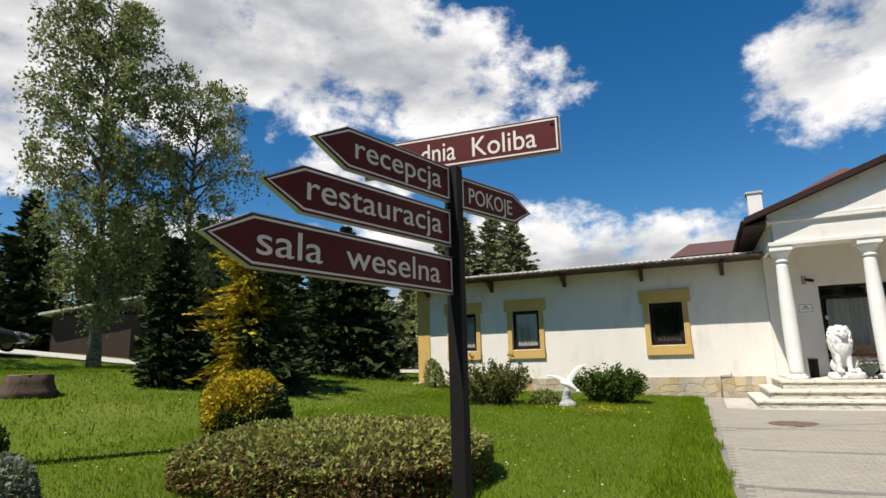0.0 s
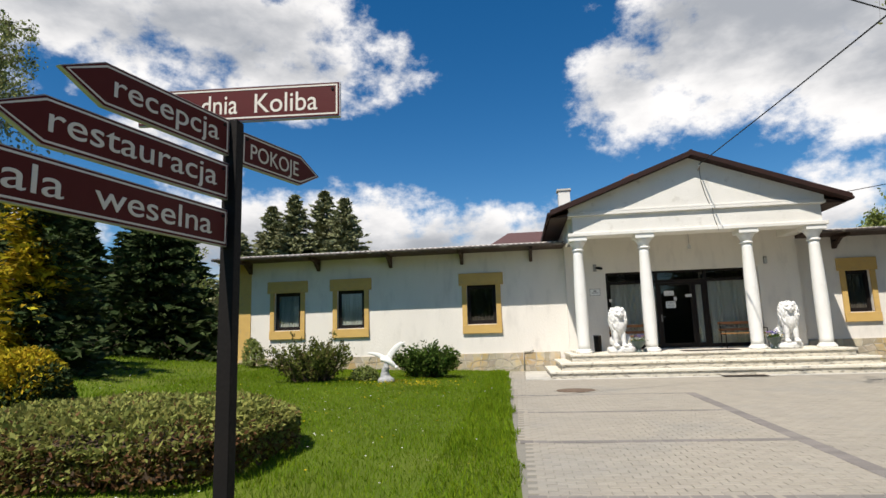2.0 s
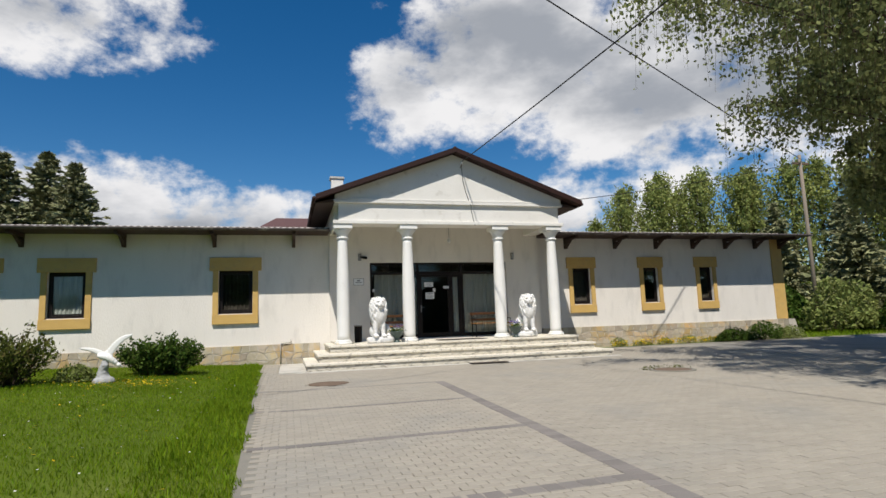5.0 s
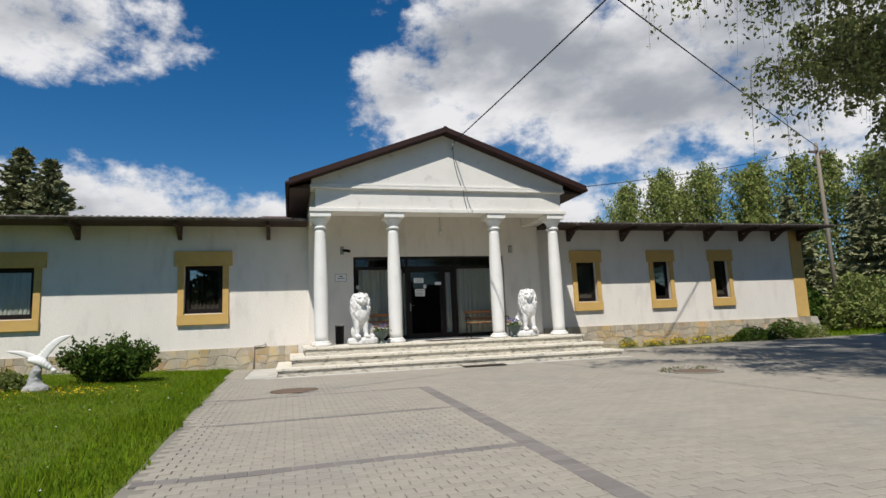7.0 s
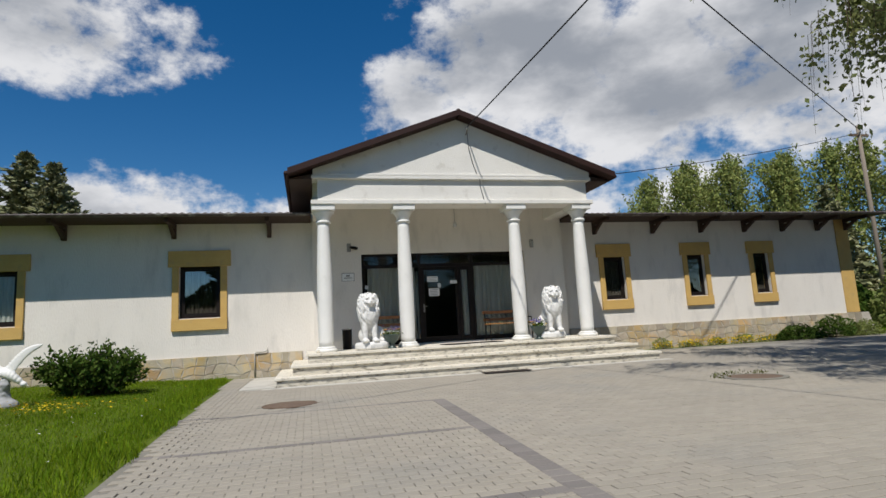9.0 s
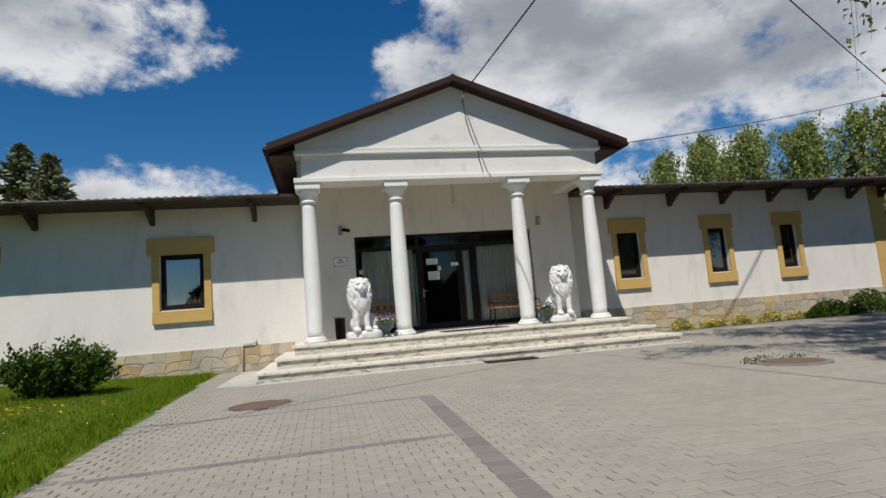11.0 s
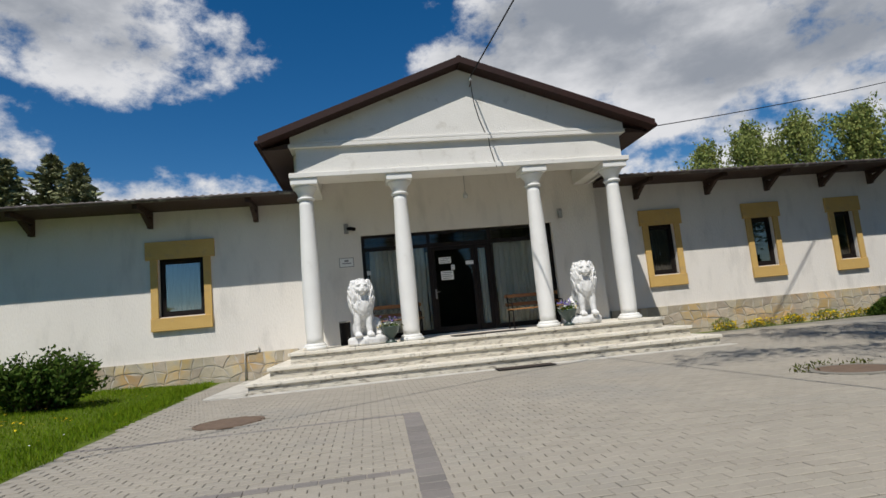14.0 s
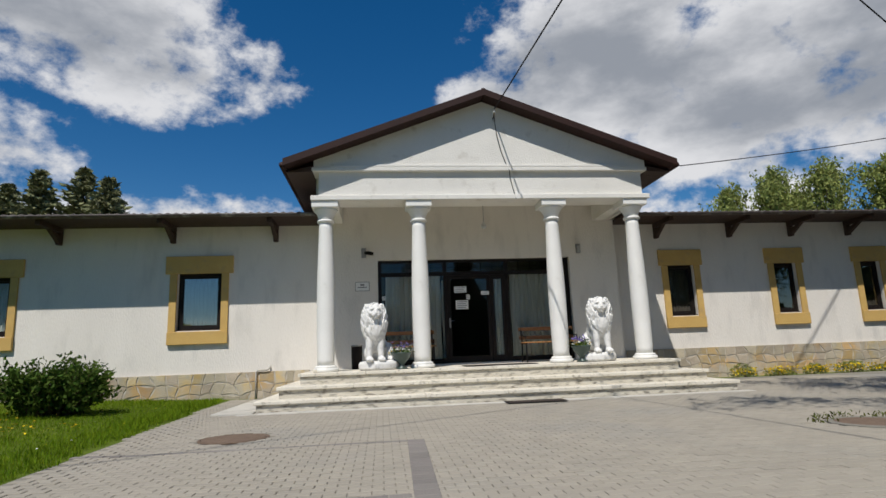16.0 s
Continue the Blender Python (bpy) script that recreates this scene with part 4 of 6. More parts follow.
def shrub(name, label, category, at, r, n, size, mat, seed, ratio=0.5, stems=14, lump=0.25, flat=0.0, lean=0.3, bark="bark", under=""):
    rng = np.random.default_rng(seed)
    z0 = gz(at[0], at[1])
    s = thing(name, label, category, at=(at[0], at[1], z0 - 0.02))
    p, d = shell(n, r, rng, flat, 9, lump)
    p[:, 2] += r[2] * (0.95 if flat else 0.12)
    p[:, 2] = np.maximum(p[:, 2], 0.03)
    a, b = leaf_axes(n, size, ratio, d, lean, rng)
    if under:
        # Leaf colour split by the sun's direction: sunlit leaves gold, shaded ones green.
        up = d[:, 2] * 0.8 - d[:, 0] * 0.45 - d[:, 1] * 0.35 + rng.normal(0, 0.22, n) + 0.3 * np.sin(p[:, 0] * 9) * np.sin(p[:, 2] * 8) > 0.12
        quads("foliage", p[up], a[up], b[up], M[mat], s, "golden foliage on the sun-facing side")
        quads("under_foliage", p[~up], a[~up], b[~up], M[under], s, "dark green foliage on the side away from the sun")
    else:
        quads("foliage", p, a, b, M[mat], s)
    idx = rng.choice(n, stems)
    twigs("stem", [(rng.normal() * 0.06, rng.normal() * 0.06, 0.0) for _ in idx], [tuple(p[i] * 0.95) for i in idx], 0.018, M[bark], s)
    return s


# clipped hedge beside the signpost
rng = np.random.default_rng(3)
hedge = thing("hedge", "low clipped hedge of mottled green and reddish leaves", "hedge", at=(-9.75, -11.6, gz(-9.7, -11.6)))
n = 34000
HX_, HY_, HZ_ = 1.72, 1.5, 0.62


def hedge_point(k):
    th = rng.uniform(0, 2 * math.pi, k)
    rim = (np.abs(np.cos(th)) ** 3.4 + np.abs(np.sin(th)) ** 3.4) ** (-1 / 3.4)
    rad = np.where(rng.random(k) < 0.52, np.sqrt(rng.random(k)), 1.0)
    z = np.where(rad < 1.0, 1.0 - 0.42 * rad ** 7, 0.62 * np.sqrt(rng.random(k)))
    out = np.c_[np.cos(th) * rad ** 3, np.sin(th) * rad ** 3, np.where(rad < 1, 1.0 - 0.6 * rad ** 5, 0.25)]
    return np.c_[np.cos(th) * rim * rad * HX_, np.sin(th) * rim * rad * HY_, z * HZ_], out


p, d = hedge_point(n)
p *= (1 + 0.04 * np.sin(p[:, :1] * 5.1 + 1) * np.cos(p[:, 1:2] * 4.3))
p -= d * (0.16 * rng.random(n) ** 2)[:, None]
p += rng.normal(0, 0.014, p.shape)
p[:, 2] = np.maximum(p[:, 2], 0.02)
a, b = leaf_axes(n, 0.036, 0.46, d / np.linalg.norm(d, axis=1)[:, None], 0.5, rng)
red = rng.random(n) < np.clip(0.85 - 1.05 * p[:, 2] / HZ_ + 0.25 * np.sin(p[:, 0] * 3.3) * np.sin(p[:, 1] * 2.7 + 1), 0.05, 0.8)
quads("foliage", p[~red], a[~red], b[~red], M["leaf_hedge"], hedge, "yellow-green leaves")
quads("red_foliage", p[red], a[red], b[red], M["leaf_hedge_red"], hedge, "reddish brown young leaves")
idx = rng.choice(n, 60)
twigs("stem", [(p[i][0] * 0.7, p[i][1] * 0.7, -0.03) for i in idx], [tuple(p[i] * 0.96) for i in idx], 0.008, M["bark"], hedge)
core = bmesh.new()
bmesh.ops.create_icosphere(core, subdivisions=3, radius=1.0)
for v in core.verts:
    v.co = Vector([math.copysign(abs(c) ** 0.55, c) for c in v.co])
    v.co = Vector((v.co.x * 1.35, v.co.y * 1.18, max(0, v.co.z) * 0.46))
part("inner_twig", core, M["bark"], hedge)

shrub("golden_thuja", "round golden-tipped dwarf thuja bush on the lawn", "bush", (-12.34, -10.44), (0.74, 0.74, 0.60), 9000, 0.045, "leaf_gold", 11, 0.4, 16, 0.3, 1.0, 0.5, under="needle")


def twiggy(name, label, at, r, h, stems, per, size, mat, seed, ratio=0.45):
    """A shrub of many arching stems with leaves along their outer part."""
    rng = np.random.default_rng(seed)
    s = thing(name, label, "shrub", at=(at[0], at[1], gz(*at) - 0.02))
    bm, C, D = bmesh.new(), [], []
    for k in range(stems):
        th, f = rng.uniform(0, 2 * math.pi), math.sqrt(rng.random())
        L = h * rng.uniform(0.55, 1.0) * (1.0 - 0.35 * f * f) * (1.18 if rng.random() < 0.15 else 1.0)
        o = np.array([math.cos(th) * r[0] * f * 0.35, math.sin(th) * r[1] * f * 0.35, 0.0])
        e = np.array([math.cos(th) * r[0] * f, math.sin(th) * r[1] * f, max(0.18, L)]) + rng.normal(0, 0.05, 3)
        m_ = (o + e) / 2 + np.array([0, 0, 0.15 * L])
        tube(bm, [tuple(o), tuple(m_), tuple(e)], [0.012, 0.008, 0.003], 4)
        w = rng.uniform(0.12, 1.03, per) ** 0.8
        C.append(((1 - w) ** 2)[:, None] * o + (2 * w * (1 - w))[:, None] * m_ + (w ** 2)[:, None] * e + rng.normal(0, 0.05, (per, 3)))
        D.append(np.tile((e - o) / np.linalg.norm(e - o), (per, 1)))
    part("stem", bm, M["bark"], s)
    C, D = np.concatenate(C), np.concatenate(D)
    C[:, 2] = np.maximum(C[:, 2], 0.04)
    a, b = leaf_axes(len(C), size, ratio, D, 0.45, rng)
    quads("foliage", C, a, b, M[mat], s)
    return s


twiggy("flowering_shrub", "loose twiggy shrub with reddish young leaves by the bird figure", (-10.95, -2.6), (1.35, 1.0), 1.3, 105, 48, 0.052, "leaf_shrub", 12)
twiggy("green_shrub", "dense dark green rounded shrub on the lawn by the wall", (-8.1, -0.95), (1.0, 0.75), 1.08, 150, 60, 0.046, "leaf_green", 13, 0.5)
shrub("perennial", "tall pale green herb against the wing wall corner", "plant", (-14.55, 1.35), (0.42, 0.3, 1.0), 900, 0.075, "leaf_far", 14, 0.35, 12, 0.3)
shrub("perennial", "low light green perennial beside the bird figure", "plant", (-9.6, -2.1), (0.45, 0.35, 0.40), 900, 0.05, "leaf_far", 15, 0.35, 10, 0.3)
shrub("grey_shrub", "small silvery grey shrub on the lawn", "shrub", (-12.03, -14.34), (0.65, 0.6, 0.5), 3500, 0.04, "leaf_grey", 16, 0.45, 14, 0.25)
shrub("dark_shrub", "dark green shrub at the edge of the lawn", "shrub", (-14.46, -13.42), (0.62, 0.6, 0.75), 3000, 0.05, "leaf_green", 17, 0.45, 14, 0.25)
shrub("weed_clump", "unmown green weeds along the stone plinth", "weeds", (11.9, 1.85), (1.1, 0.35, 0.42), 1500, 0.075, "leaf_green", 18, 0.25, 10, 0.4)
shrub("weed_clump", "unmown green weeds along the stone plinth", "weeds", (13.3, 1.8), (1.0, 0.4, 0.60), 1700, 0.075, "leaf_green", 19, 0.25, 10, 0.4)
shrub("weed_clump", "unmown green weeds along the stone plinth", "weeds", (14.5, 1.75), (0.7, 0.35, 0.48), 1100, 0.075, "leaf_far", 20, 0.25, 10, 0.4)
for k, (x, r) in enumerate(((4.95, 0.28), (5.5, 0.3), (6.9, 0.35), (7.9, 0.45), (8.9, 0.35), (9.9, 0.5), (10.9, 0.5))):
    w = shrub("flower_clump", "yellow flowering weeds at the foot of the plinth", "flowers", (x, 2.0), (r, 0.16, 0.20 + 0.05 * (k % 3)), 420, 0.04, "leaf_far", 30 + k, 0.3, 5, 0.3)
    rng = np.random.default_rng(60 + k)
    m_ = 130
    c = np.c_[rng.uniform(-r, r, m_), rng.uniform(-0.17, 0.05, m_), rng.uniform(0.08, 0.26, m_)]
    a, b = leaf_axes(m_, 0.026, 0.9, None, 0, rng)
    quads("blossom", c, a, b, M["petal_yellow"], w, "yellow blossoms")


def conifer(name, label, at, h, r, mat, seed, whorls=26, per=11, tuft=12, size=0.16, bare=0.05, gold=None, z=None, power=0.82, clump=0.0):
    rng = np.random.default_rng(seed)
    z0 = gz(at[0], at[1]) if z is None else z
    t = thing(name, label, "tree", "conifers", at=(at[0], at[1], z0 - 0.05))
    part("trunk", tube(bmesh.new(), [(0, 0, 0), (0.02, 0, h * 0.5), (0, 0.02, h * 0.98)], [0.035 * h ** 0.85 * 0.6, 0.012 * h, 0.01], 8), M["bark"], t, "", True)
    C, A, B = [], [], []
    bm = bmesh.new()
    for w in range(whorls):
        base = (w + 0.5) / whorls
        for k in range(max(4, int(per * (1 - 0.5 * base)))):
            u = clamp(bare + (1 - bare) * (base + rng.uniform(-0.9, 0.9) / whorls), 0.01, 0.985)
            R = r * (1 - u) ** power * rng.uniform(0.78, 1.2) + 0.05
            th = rng.uniform(0, 2 * math.pi)
            R *= 1 - clump + 1.5 * clump * abs(math.sin(u * 8.5 + th + seed)) * abs(math.cos(u * 13 - 2 * th))
            rr = R * rng.uniform(0.72, 1.12)
            d = np.array([math.cos(th), math.sin(th), 0])
            side = np.array([-d[1], d[0], 0])
            droop = -0.28 * (1 - u) + 0.25 * u
            tip = d * rr + np.array([0, 0, u * h + droop * rr])
            if size > 0.1 or k % 2 == 0:
                tube(bm, [(0, 0, u * h), tuple(d * rr * 0.5 + np.array([0, 0, u * h + droop * rr * 0.35])), tuple(tip)], [0.02, 0.013, 0.004], 3)
            for j in range(tuft):
                s = rng.uniform(0.18, 1.03)
                c = d * rr * s + np.array([0, 0, u * h + droop * rr * s ** 1.3]) + side * rng.normal(0, 0.16) * rr * (1.1 - s) + rng.normal(0, 0.03, 3)
                ax = d * 0.75 + side * rng.normal(0, 0.5) + np.array([0, 0, rng.normal(0.02, 0.36)])
                ax /= np.linalg.norm(ax)
                sz = size * rng.uniform(0.6, 1.3) * (0.6 + 0.5 * (1 - u))
                C.append(c), A.append(ax * sz)
                wd = np.cross(ax, rng.normal(size=3))
                B.append(wd / np.linalg.norm(wd) * sz * 0.34)
    part("branch", bm, M["bark"], t)
    C, A, B = np.array(C), np.array(A), np.array(B)
    if gold is None:
        quads("needles", C, A, B, M[mat], t)
    else:
        # Gold towards the sun, dark green behind: lit and shaded sides painted by material.
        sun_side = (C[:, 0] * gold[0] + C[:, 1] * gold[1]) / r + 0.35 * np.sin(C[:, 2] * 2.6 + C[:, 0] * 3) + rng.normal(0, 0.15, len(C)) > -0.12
        quads("golden_sprays", C[sun_side], A[sun_side], B[sun_side], M["leaf_gold"], t, "golden yellow foliage on the sun-facing side")
        quads("green_sprays", C[~sun_side], A[~sun_side], B[~sun_side], M["needle"], t, "dark green foliage on the side away from the sun")
    return t


conifer("spruce", "dense dark green spruce with branches to the ground", (-19.72, 3.30), 6.6, 3.0, "needle", 21, 40, 26, 26, 0.24, 0.0)
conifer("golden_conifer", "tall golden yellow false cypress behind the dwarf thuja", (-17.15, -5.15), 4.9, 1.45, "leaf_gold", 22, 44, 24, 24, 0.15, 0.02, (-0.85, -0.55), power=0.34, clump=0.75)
conifer("spruce", "small dark spruce beside the golden conifer", (-18.96, -6.30), 4.1, 0.95, "needle", 24, 32, 16, 22, 0.18, 0.0, power=0.6)
conifer("spruce", "dark spruce standing behind the golden conifer", (-18.60, -3.42), 5.0, 1.9, "needle", 23, 34, 18, 22, 0.2, 0.0)
for k, (x, y, h, r) in enumerate(((-16.9, 19.5, 10.6, 3.0), (-18.7, 20.5, 11.4, 3.2), (-20.7, 20.0, 11.0, 3.2), (-22.6, 20.5, 10.3, 3.0), (-24.6, 19.5, 8.2, 3.0))):
    conifer("spruce", "grey-green spruce rising behind the wing roof", (x, y), h, r * 1.1, "needle_grey", 40 + k, 44, 22, 28, 0.30, 0.0, power=0.72, clump=0.25)


def birch(name, label, at, h, r, seed, n_limb=30, twig_n=16, leaf_n=26, leaf=0.055, low=0.22, lean=(0, 0), mat="leaf_birch", droop=1.0, z=None, bark="bark_birch", point=0.0):
    rng = np.random.default_rng(seed)
    z0 = gz(at[0], at[1]) if z is None else z
    t = thing(name, label, "tree", at=(at[0], at[1], z0 - 0.05))
    pts = [(lean[0] * u * u * h + 0.15 * math.sin(u * 5 + seed), lean[1] * u * u * h + 0.12 * math.cos(u * 4 + seed), u * h) for u in np.linspace(0, 0.97, 9)]
    rad = [0.0125 * h * (1 - u) ** 0.9 + 0.012 for u in np.linspace(0, 0.97, 9)]
    rad[0] *= 1.35
    part("trunk", tube(bmesh.new(), pts, rad, 10), M[bark], t, "pale birch trunk" if bark == "bark_birch" else "", True)
    bm, fine = bmesh.new(), []
    C, A, B = [], [], []
    P = np.array(pts)
    for i in range(n_limb):
        u = low + (0.97 - low) * (i + rng.random()) / n_limb
        s = np.array([np.interp(u * h, P[:, 2], P[:, k]) for k in range(3)])
        th = i * 2.39996 + rng.uniform(-0.5, 0.5)
        d = np.array([math.cos(th), math.sin(th), 0])
        shape = math.sin(math.pi * clamp((u - low) / (1.08 - low) * 0.82 + 0.16, 0, 1)) ** 0.7
        R = r * shape * rng.uniform(0.7, 1.15) * (1.25 * (1.02 - u)) ** point
        rise = R * rng.uniform(0.5, 1.0) * (1.15 - 0.4 * u)
        line = [s + d * R * v + np.array([0, 0, rise * (1.6 * v - 0.75 * v * v)]) for v in (0, 0.35, 0.7, 1.0)]
        tube(bm, [tuple(p) for p in line], [0.008 * h * (1 - u) ** 0.5 * 0.8 + 0.008, 0.02, 0.012, 0.005], 4)
        for j in range(twig_n):
            v = rng.uniform(0.22, 1.02)
            o = s + d * R * v + np.array([0, 0, rise * (1.6 * v - 0.75 * v * v)])
            out = d * rng.uniform(-0.1, 0.6) + np.array([-d[1], d[0], 0]) * rng.normal(0, 0.55)
            L = rng.uniform(0.5, 1.35) * droop * (0.55 + 0.06 * h)
            e = o + out * L * 0.55 + np.array([0, 0, -L * rng.uniform(0.5, 1.0)])
            mid = o + out * L * 0.42 + np.array([0, 0, 0.08 * L])
            fine.append((o, mid, e))
            w = rng.random(leaf_n)
            c = ((1 - w) ** 2)[:, None] * o + (2 * w * (1 - w))[:, None] * mid + (w ** 2)[:, None] * e + rng.normal(0, 0.075 + 0.004 * h, (leaf_n, 3))
            C.append(c)
    for o, mid, e in fine:
        tube(bm, [tuple(o), tuple(mid), tuple(e)], [0.007, 0.005, 0.002], 3)
    part("limb", bm, M["bark"], t)
    C = np.concatenate(C)
    a, b = leaf_axes(len(C), leaf, 0.62, np.array([0, 0, -1.0]), 0.4, rng)
    quads("leaves", C, a, b, M[mat], t, "fresh small spring leaves")
    return t


birch("birch_tree", "tall airy silver birch with drooping spring twigs", (-25.87, -3.89), 15.0, 2.7, 51, 54, 22, 24, 0.08, 0.12, (-0.008, -0.015))
birch("birch_tree", "slimmer silver birch with sparse grey-green crown", (-24.88, -0.56), 12.8, 2.8, 52, 46, 18, 18, 0.075, 0.14)
birch("birch_tree", "weeping birch reaching over the forecourt", (7.2, -9.9), 9.5, 5.8, 53, 52, 38, 26, 0.058, 0.38, (-0.03, 0.0), droop=1.4)
birch("birch_tree", "second weeping birch beside the forecourt", (7.3, -16.2), 9.8, 5.2, 56, 44, 34, 26, 0.07, 0.36, droop=1.2)
birch("birch_tree", "weeping birch at the far side of the forecourt", (13.0, -7.6), 8.6, 5.2, 57, 56, 44, 40, 0.09, 0.30, droop=1.2)
birch("birch_tree", "weeping birch at the edge of the lawn", (-30.13, -10.04), 11.5, 3.0, 54, 34, 16, 18, 0.08, 0.16)


def slim_tree(name, label, at, h, r, seed, limbs=60, per=95, leaf=0.14, mat="leaf_east", z=0.4, thin=0.0):
    """A narrow tree of steep limbs, feathery at its top."""
    rng = np.random.default_rng(seed)
    t = thing(name, label, "tree", "slim trees", at=(at[0], at[1], z - 0.05))
    part("trunk", tube(bmesh.new(), [(0, 0, 0), (0.1, 0.05, h * 0.4), (0.05, -0.08, h * 0.8), (0, 0, h * 0.97)], [0.013 * h, 0.010 * h, 0.005 * h, 0.006], 8), M["bark"], t, "", True)
    bm, C = bmesh.new(), []
    for i in range(limbs):
        u = 0.08 + 0.84 * (i + rng.random()) / limbs
        th = i * 2.39996 + rng.uniform(-0.6, 0.6)
        d = np.array([math.cos(th), math.sin(th), 0.0])
        R = r * (math.sin(math.pi * (0.84 * u + 0.16)) ** 1.1) * rng.uniform(0.55, 1.15)
        rise = min(R * rng.uniform(1.0, 2.4), (1.03 - u) * h * rng.uniform(0.8, 1.05))
        o, e = np.array([0, 0, u * h]), np.array([0, 0, u * h]) + d * R + np.array([0, 0, rise])
        m_ = o + d * R * 0.62 + np.array([0, 0, rise * 0.3])
        tube(bm, [tuple(o), tuple(m_), tuple(e)], [0.03, 0.018, 0.005], 4)
        n = int(per * (1 - thin))
        w = rng.random(n) ** 0.75
        c = ((1 - w) ** 2)[:, None] * o + (2 * w * (1 - w))[:, None] * m_ + (w ** 2)[:, None] * e
        C.append(c + rng.normal(0, 1, (n, 3)) * np.array([0.34, 0.34, 0.42]) * (1.15 - 0.75 * w)[:, None])
    part("limb", bm, M["bark"], t)
    C = np.concatenate(C)
    a, b = leaf_axes(len(C), leaf, 0.55, np.array([0, 0, 1.0]), 0.45, rng)
    quads("leaves", C, a, b, M[mat], t, "young light green leaves")
    return t


# trees behind the east wing and round the site
for k, (x, y, h, r) in enumerate(((21.2, 27, 9.5, 1.9), (23.0, 26, 10.9, 2), (24.8, 28, 13.3, 2), (26.2, 25.5, 13.1, 2.4), (28.2, 27, 14.6, 2.2), (29.6, 24, 13.7, 2.4), (31.4, 25.5, 14.7, 2.2), (32.6, 22.5, 13.5, 2.4), (34.2, 23, 14.3, 2), (34.8, 19.5, 13.7, 2.4), (36.6, 18.5, 14.1, 2),
                                  (37.2, 15.5, 13.1, 2.4), (38.8, 13.5, 13.9, 2.2), (39.4, 10.5, 12.9, 2.6), (41.6, 7, 13.7, 2.8), (31.6, 29, 13.1, 2.8), (36.1, 25, 13.1, 2.8), (40.1, 17, 12.7, 2.8))):
    slim_tree("broadleaf_tree", "slender light green spring tree behind the wing roof", (x, y), h, r, 70 + k, thin=0.45 if k % 5 == 1 else 0.0)
for k, (x, y, h, r) in enumerate(((24, 6, 6.4, 2.4), (28, 3.5, 7.8, 2.7), (31, 0, 8.0, 2.8), (27, 9, 7.8, 2.4), (34, -4, 9, 3.0), (22.5, 9.5, 7.4, 2.2))):
    conifer("spruce", "grey-green conifer in the hedge beyond the east wing", (x, y), h, r, "needle_grey", 80 + k, 34, 17, 20, 0.28, 0.0)
for k, (x, y) in enumerate(((20.8, 4.5), (22.5, 2.2), (25, -0.5), (20.5, 7.5))):
    shrub("hedgerow_bush", "overgrown green bush beyond the house corner", "bush", (x, y), (1.7, 1.5, 2.2), 2600, 0.12, "leaf_green" if k % 2 else "leaf_far", 90 + k, 0.5, 16, 0.3)
for k, (x, y, h, r) in enumerate(((-48.28, 6.20, 12, 3.6), (-46.76, 12.09, 12.5, 3.6), (-43.34, 16.81, 12, 3.4), (-39.00, 20.45, 11.5, 3.4), (-34.80, 22.59, 11, 3.2), (-30.77, 22.74, 10, 3.0), (-54.04, -2.33, 13, 4), (-52.75, -10.47, 12.5, 3.8), (-55.34, 5.82, 14, 4), (-48.40, 16.25, 13, 3.8),
                                  (-47.38, -6.42, 10, 3.0), (-42.82, 11.25, 10, 3.0), (-38.53, 14.38, 9.5, 2.8), (-34.33, 16.53, 9, 2.8), (-55.26, -16.27, 12, 3.8))):
    conifer("spruce", "tall dark conifer behind the timber shed", (x, y), h, r * 1.1, "needle", 100 + k, 36, 18, 18, 0.5, 0.0)
for k, (x, y, h) in enumerate(((-24.58, 13.16, 6.0), (-28.22, 17.50, 7.0), (-21.83, 15.93, 5.5), (-19.64, 12.23, 4.6))):
    birch("young_tree", "young thin tree with light spring leaves", (x, y), h, 1.7, 120 + k, 16, 9, 9, 0.09, 0.2, droop=0.6, mat="leaf_far", bark="bark")
for k, (x, y, h) in enumerate(((-16.77, 6.06, 4.6), (-17.70, 6.94, 4.4))):
    birch("young_tree", "slender young tree by the wing corner", (x, y), h, 1.1, 130 + k, 10, 6, 5, 0.06, 0.45, droop=0.5, mat="leaf_far", bark="bark")
woods = []
rng = np.random.default_rng(9)
n = 16000
az_ = rng.uniform(-math.pi, math.pi, n)
dist = rng.uniform(85, 120, n)
top = 3.0 + 4 * (0.5 + 0.5 * np.sin(az_ * 9)) * (0.5 + 0.5 * np.sin(az_ * 23 + 1)) + 1.5 * np.sin(az_ * 57)
c = np.c_[dist * np.sin(az_) - 3, dist * np.cos(az_) - 10, 0.2 + top * rng.random(n) + 1.5]
a, b = leaf_axes(n, 0.9, 0.7, None, 0, rng)
tagged(quads("far_woods", c, a, b, M["leaf_far"]), "distant belt of spring woodland round the site", "woods", kind="stuff")

# Unseen conifers added behind the camera so the porch glass mirrors dark, not sky.
for k, (x, y, h) in enumerate(((-12, -41, 11), (-6, -44, 13), (1, -42, 12), (7, -45, 13), (13, -41, 12), (19, -43, 13), (25, -38, 12), (30, -31, 12), (33, -22, 11))):
    conifer("spruce", "unseen dark conifer behind the camera, darkening the glass reflections", (x, y), h, 4.0, "needle", 140 + k, 26, 14, 14, 0.65, 0.0)

# Unseen bushes added to fill the gaps between those conifers in the reflections.
for k in range(13):
    x = -13 + k * 3.7
    shrub("hedgerow_bush", "unseen tall dark bush behind the camera, darkening the glass reflections", "bush", (x, -36 + 0.35 * max(0, x - 14)), (3.4, 2.4, 4.6 + 1.2 * (k % 3)), 1700, 0.5, "needle", 160 + k, 0.6, 8, 0.3)

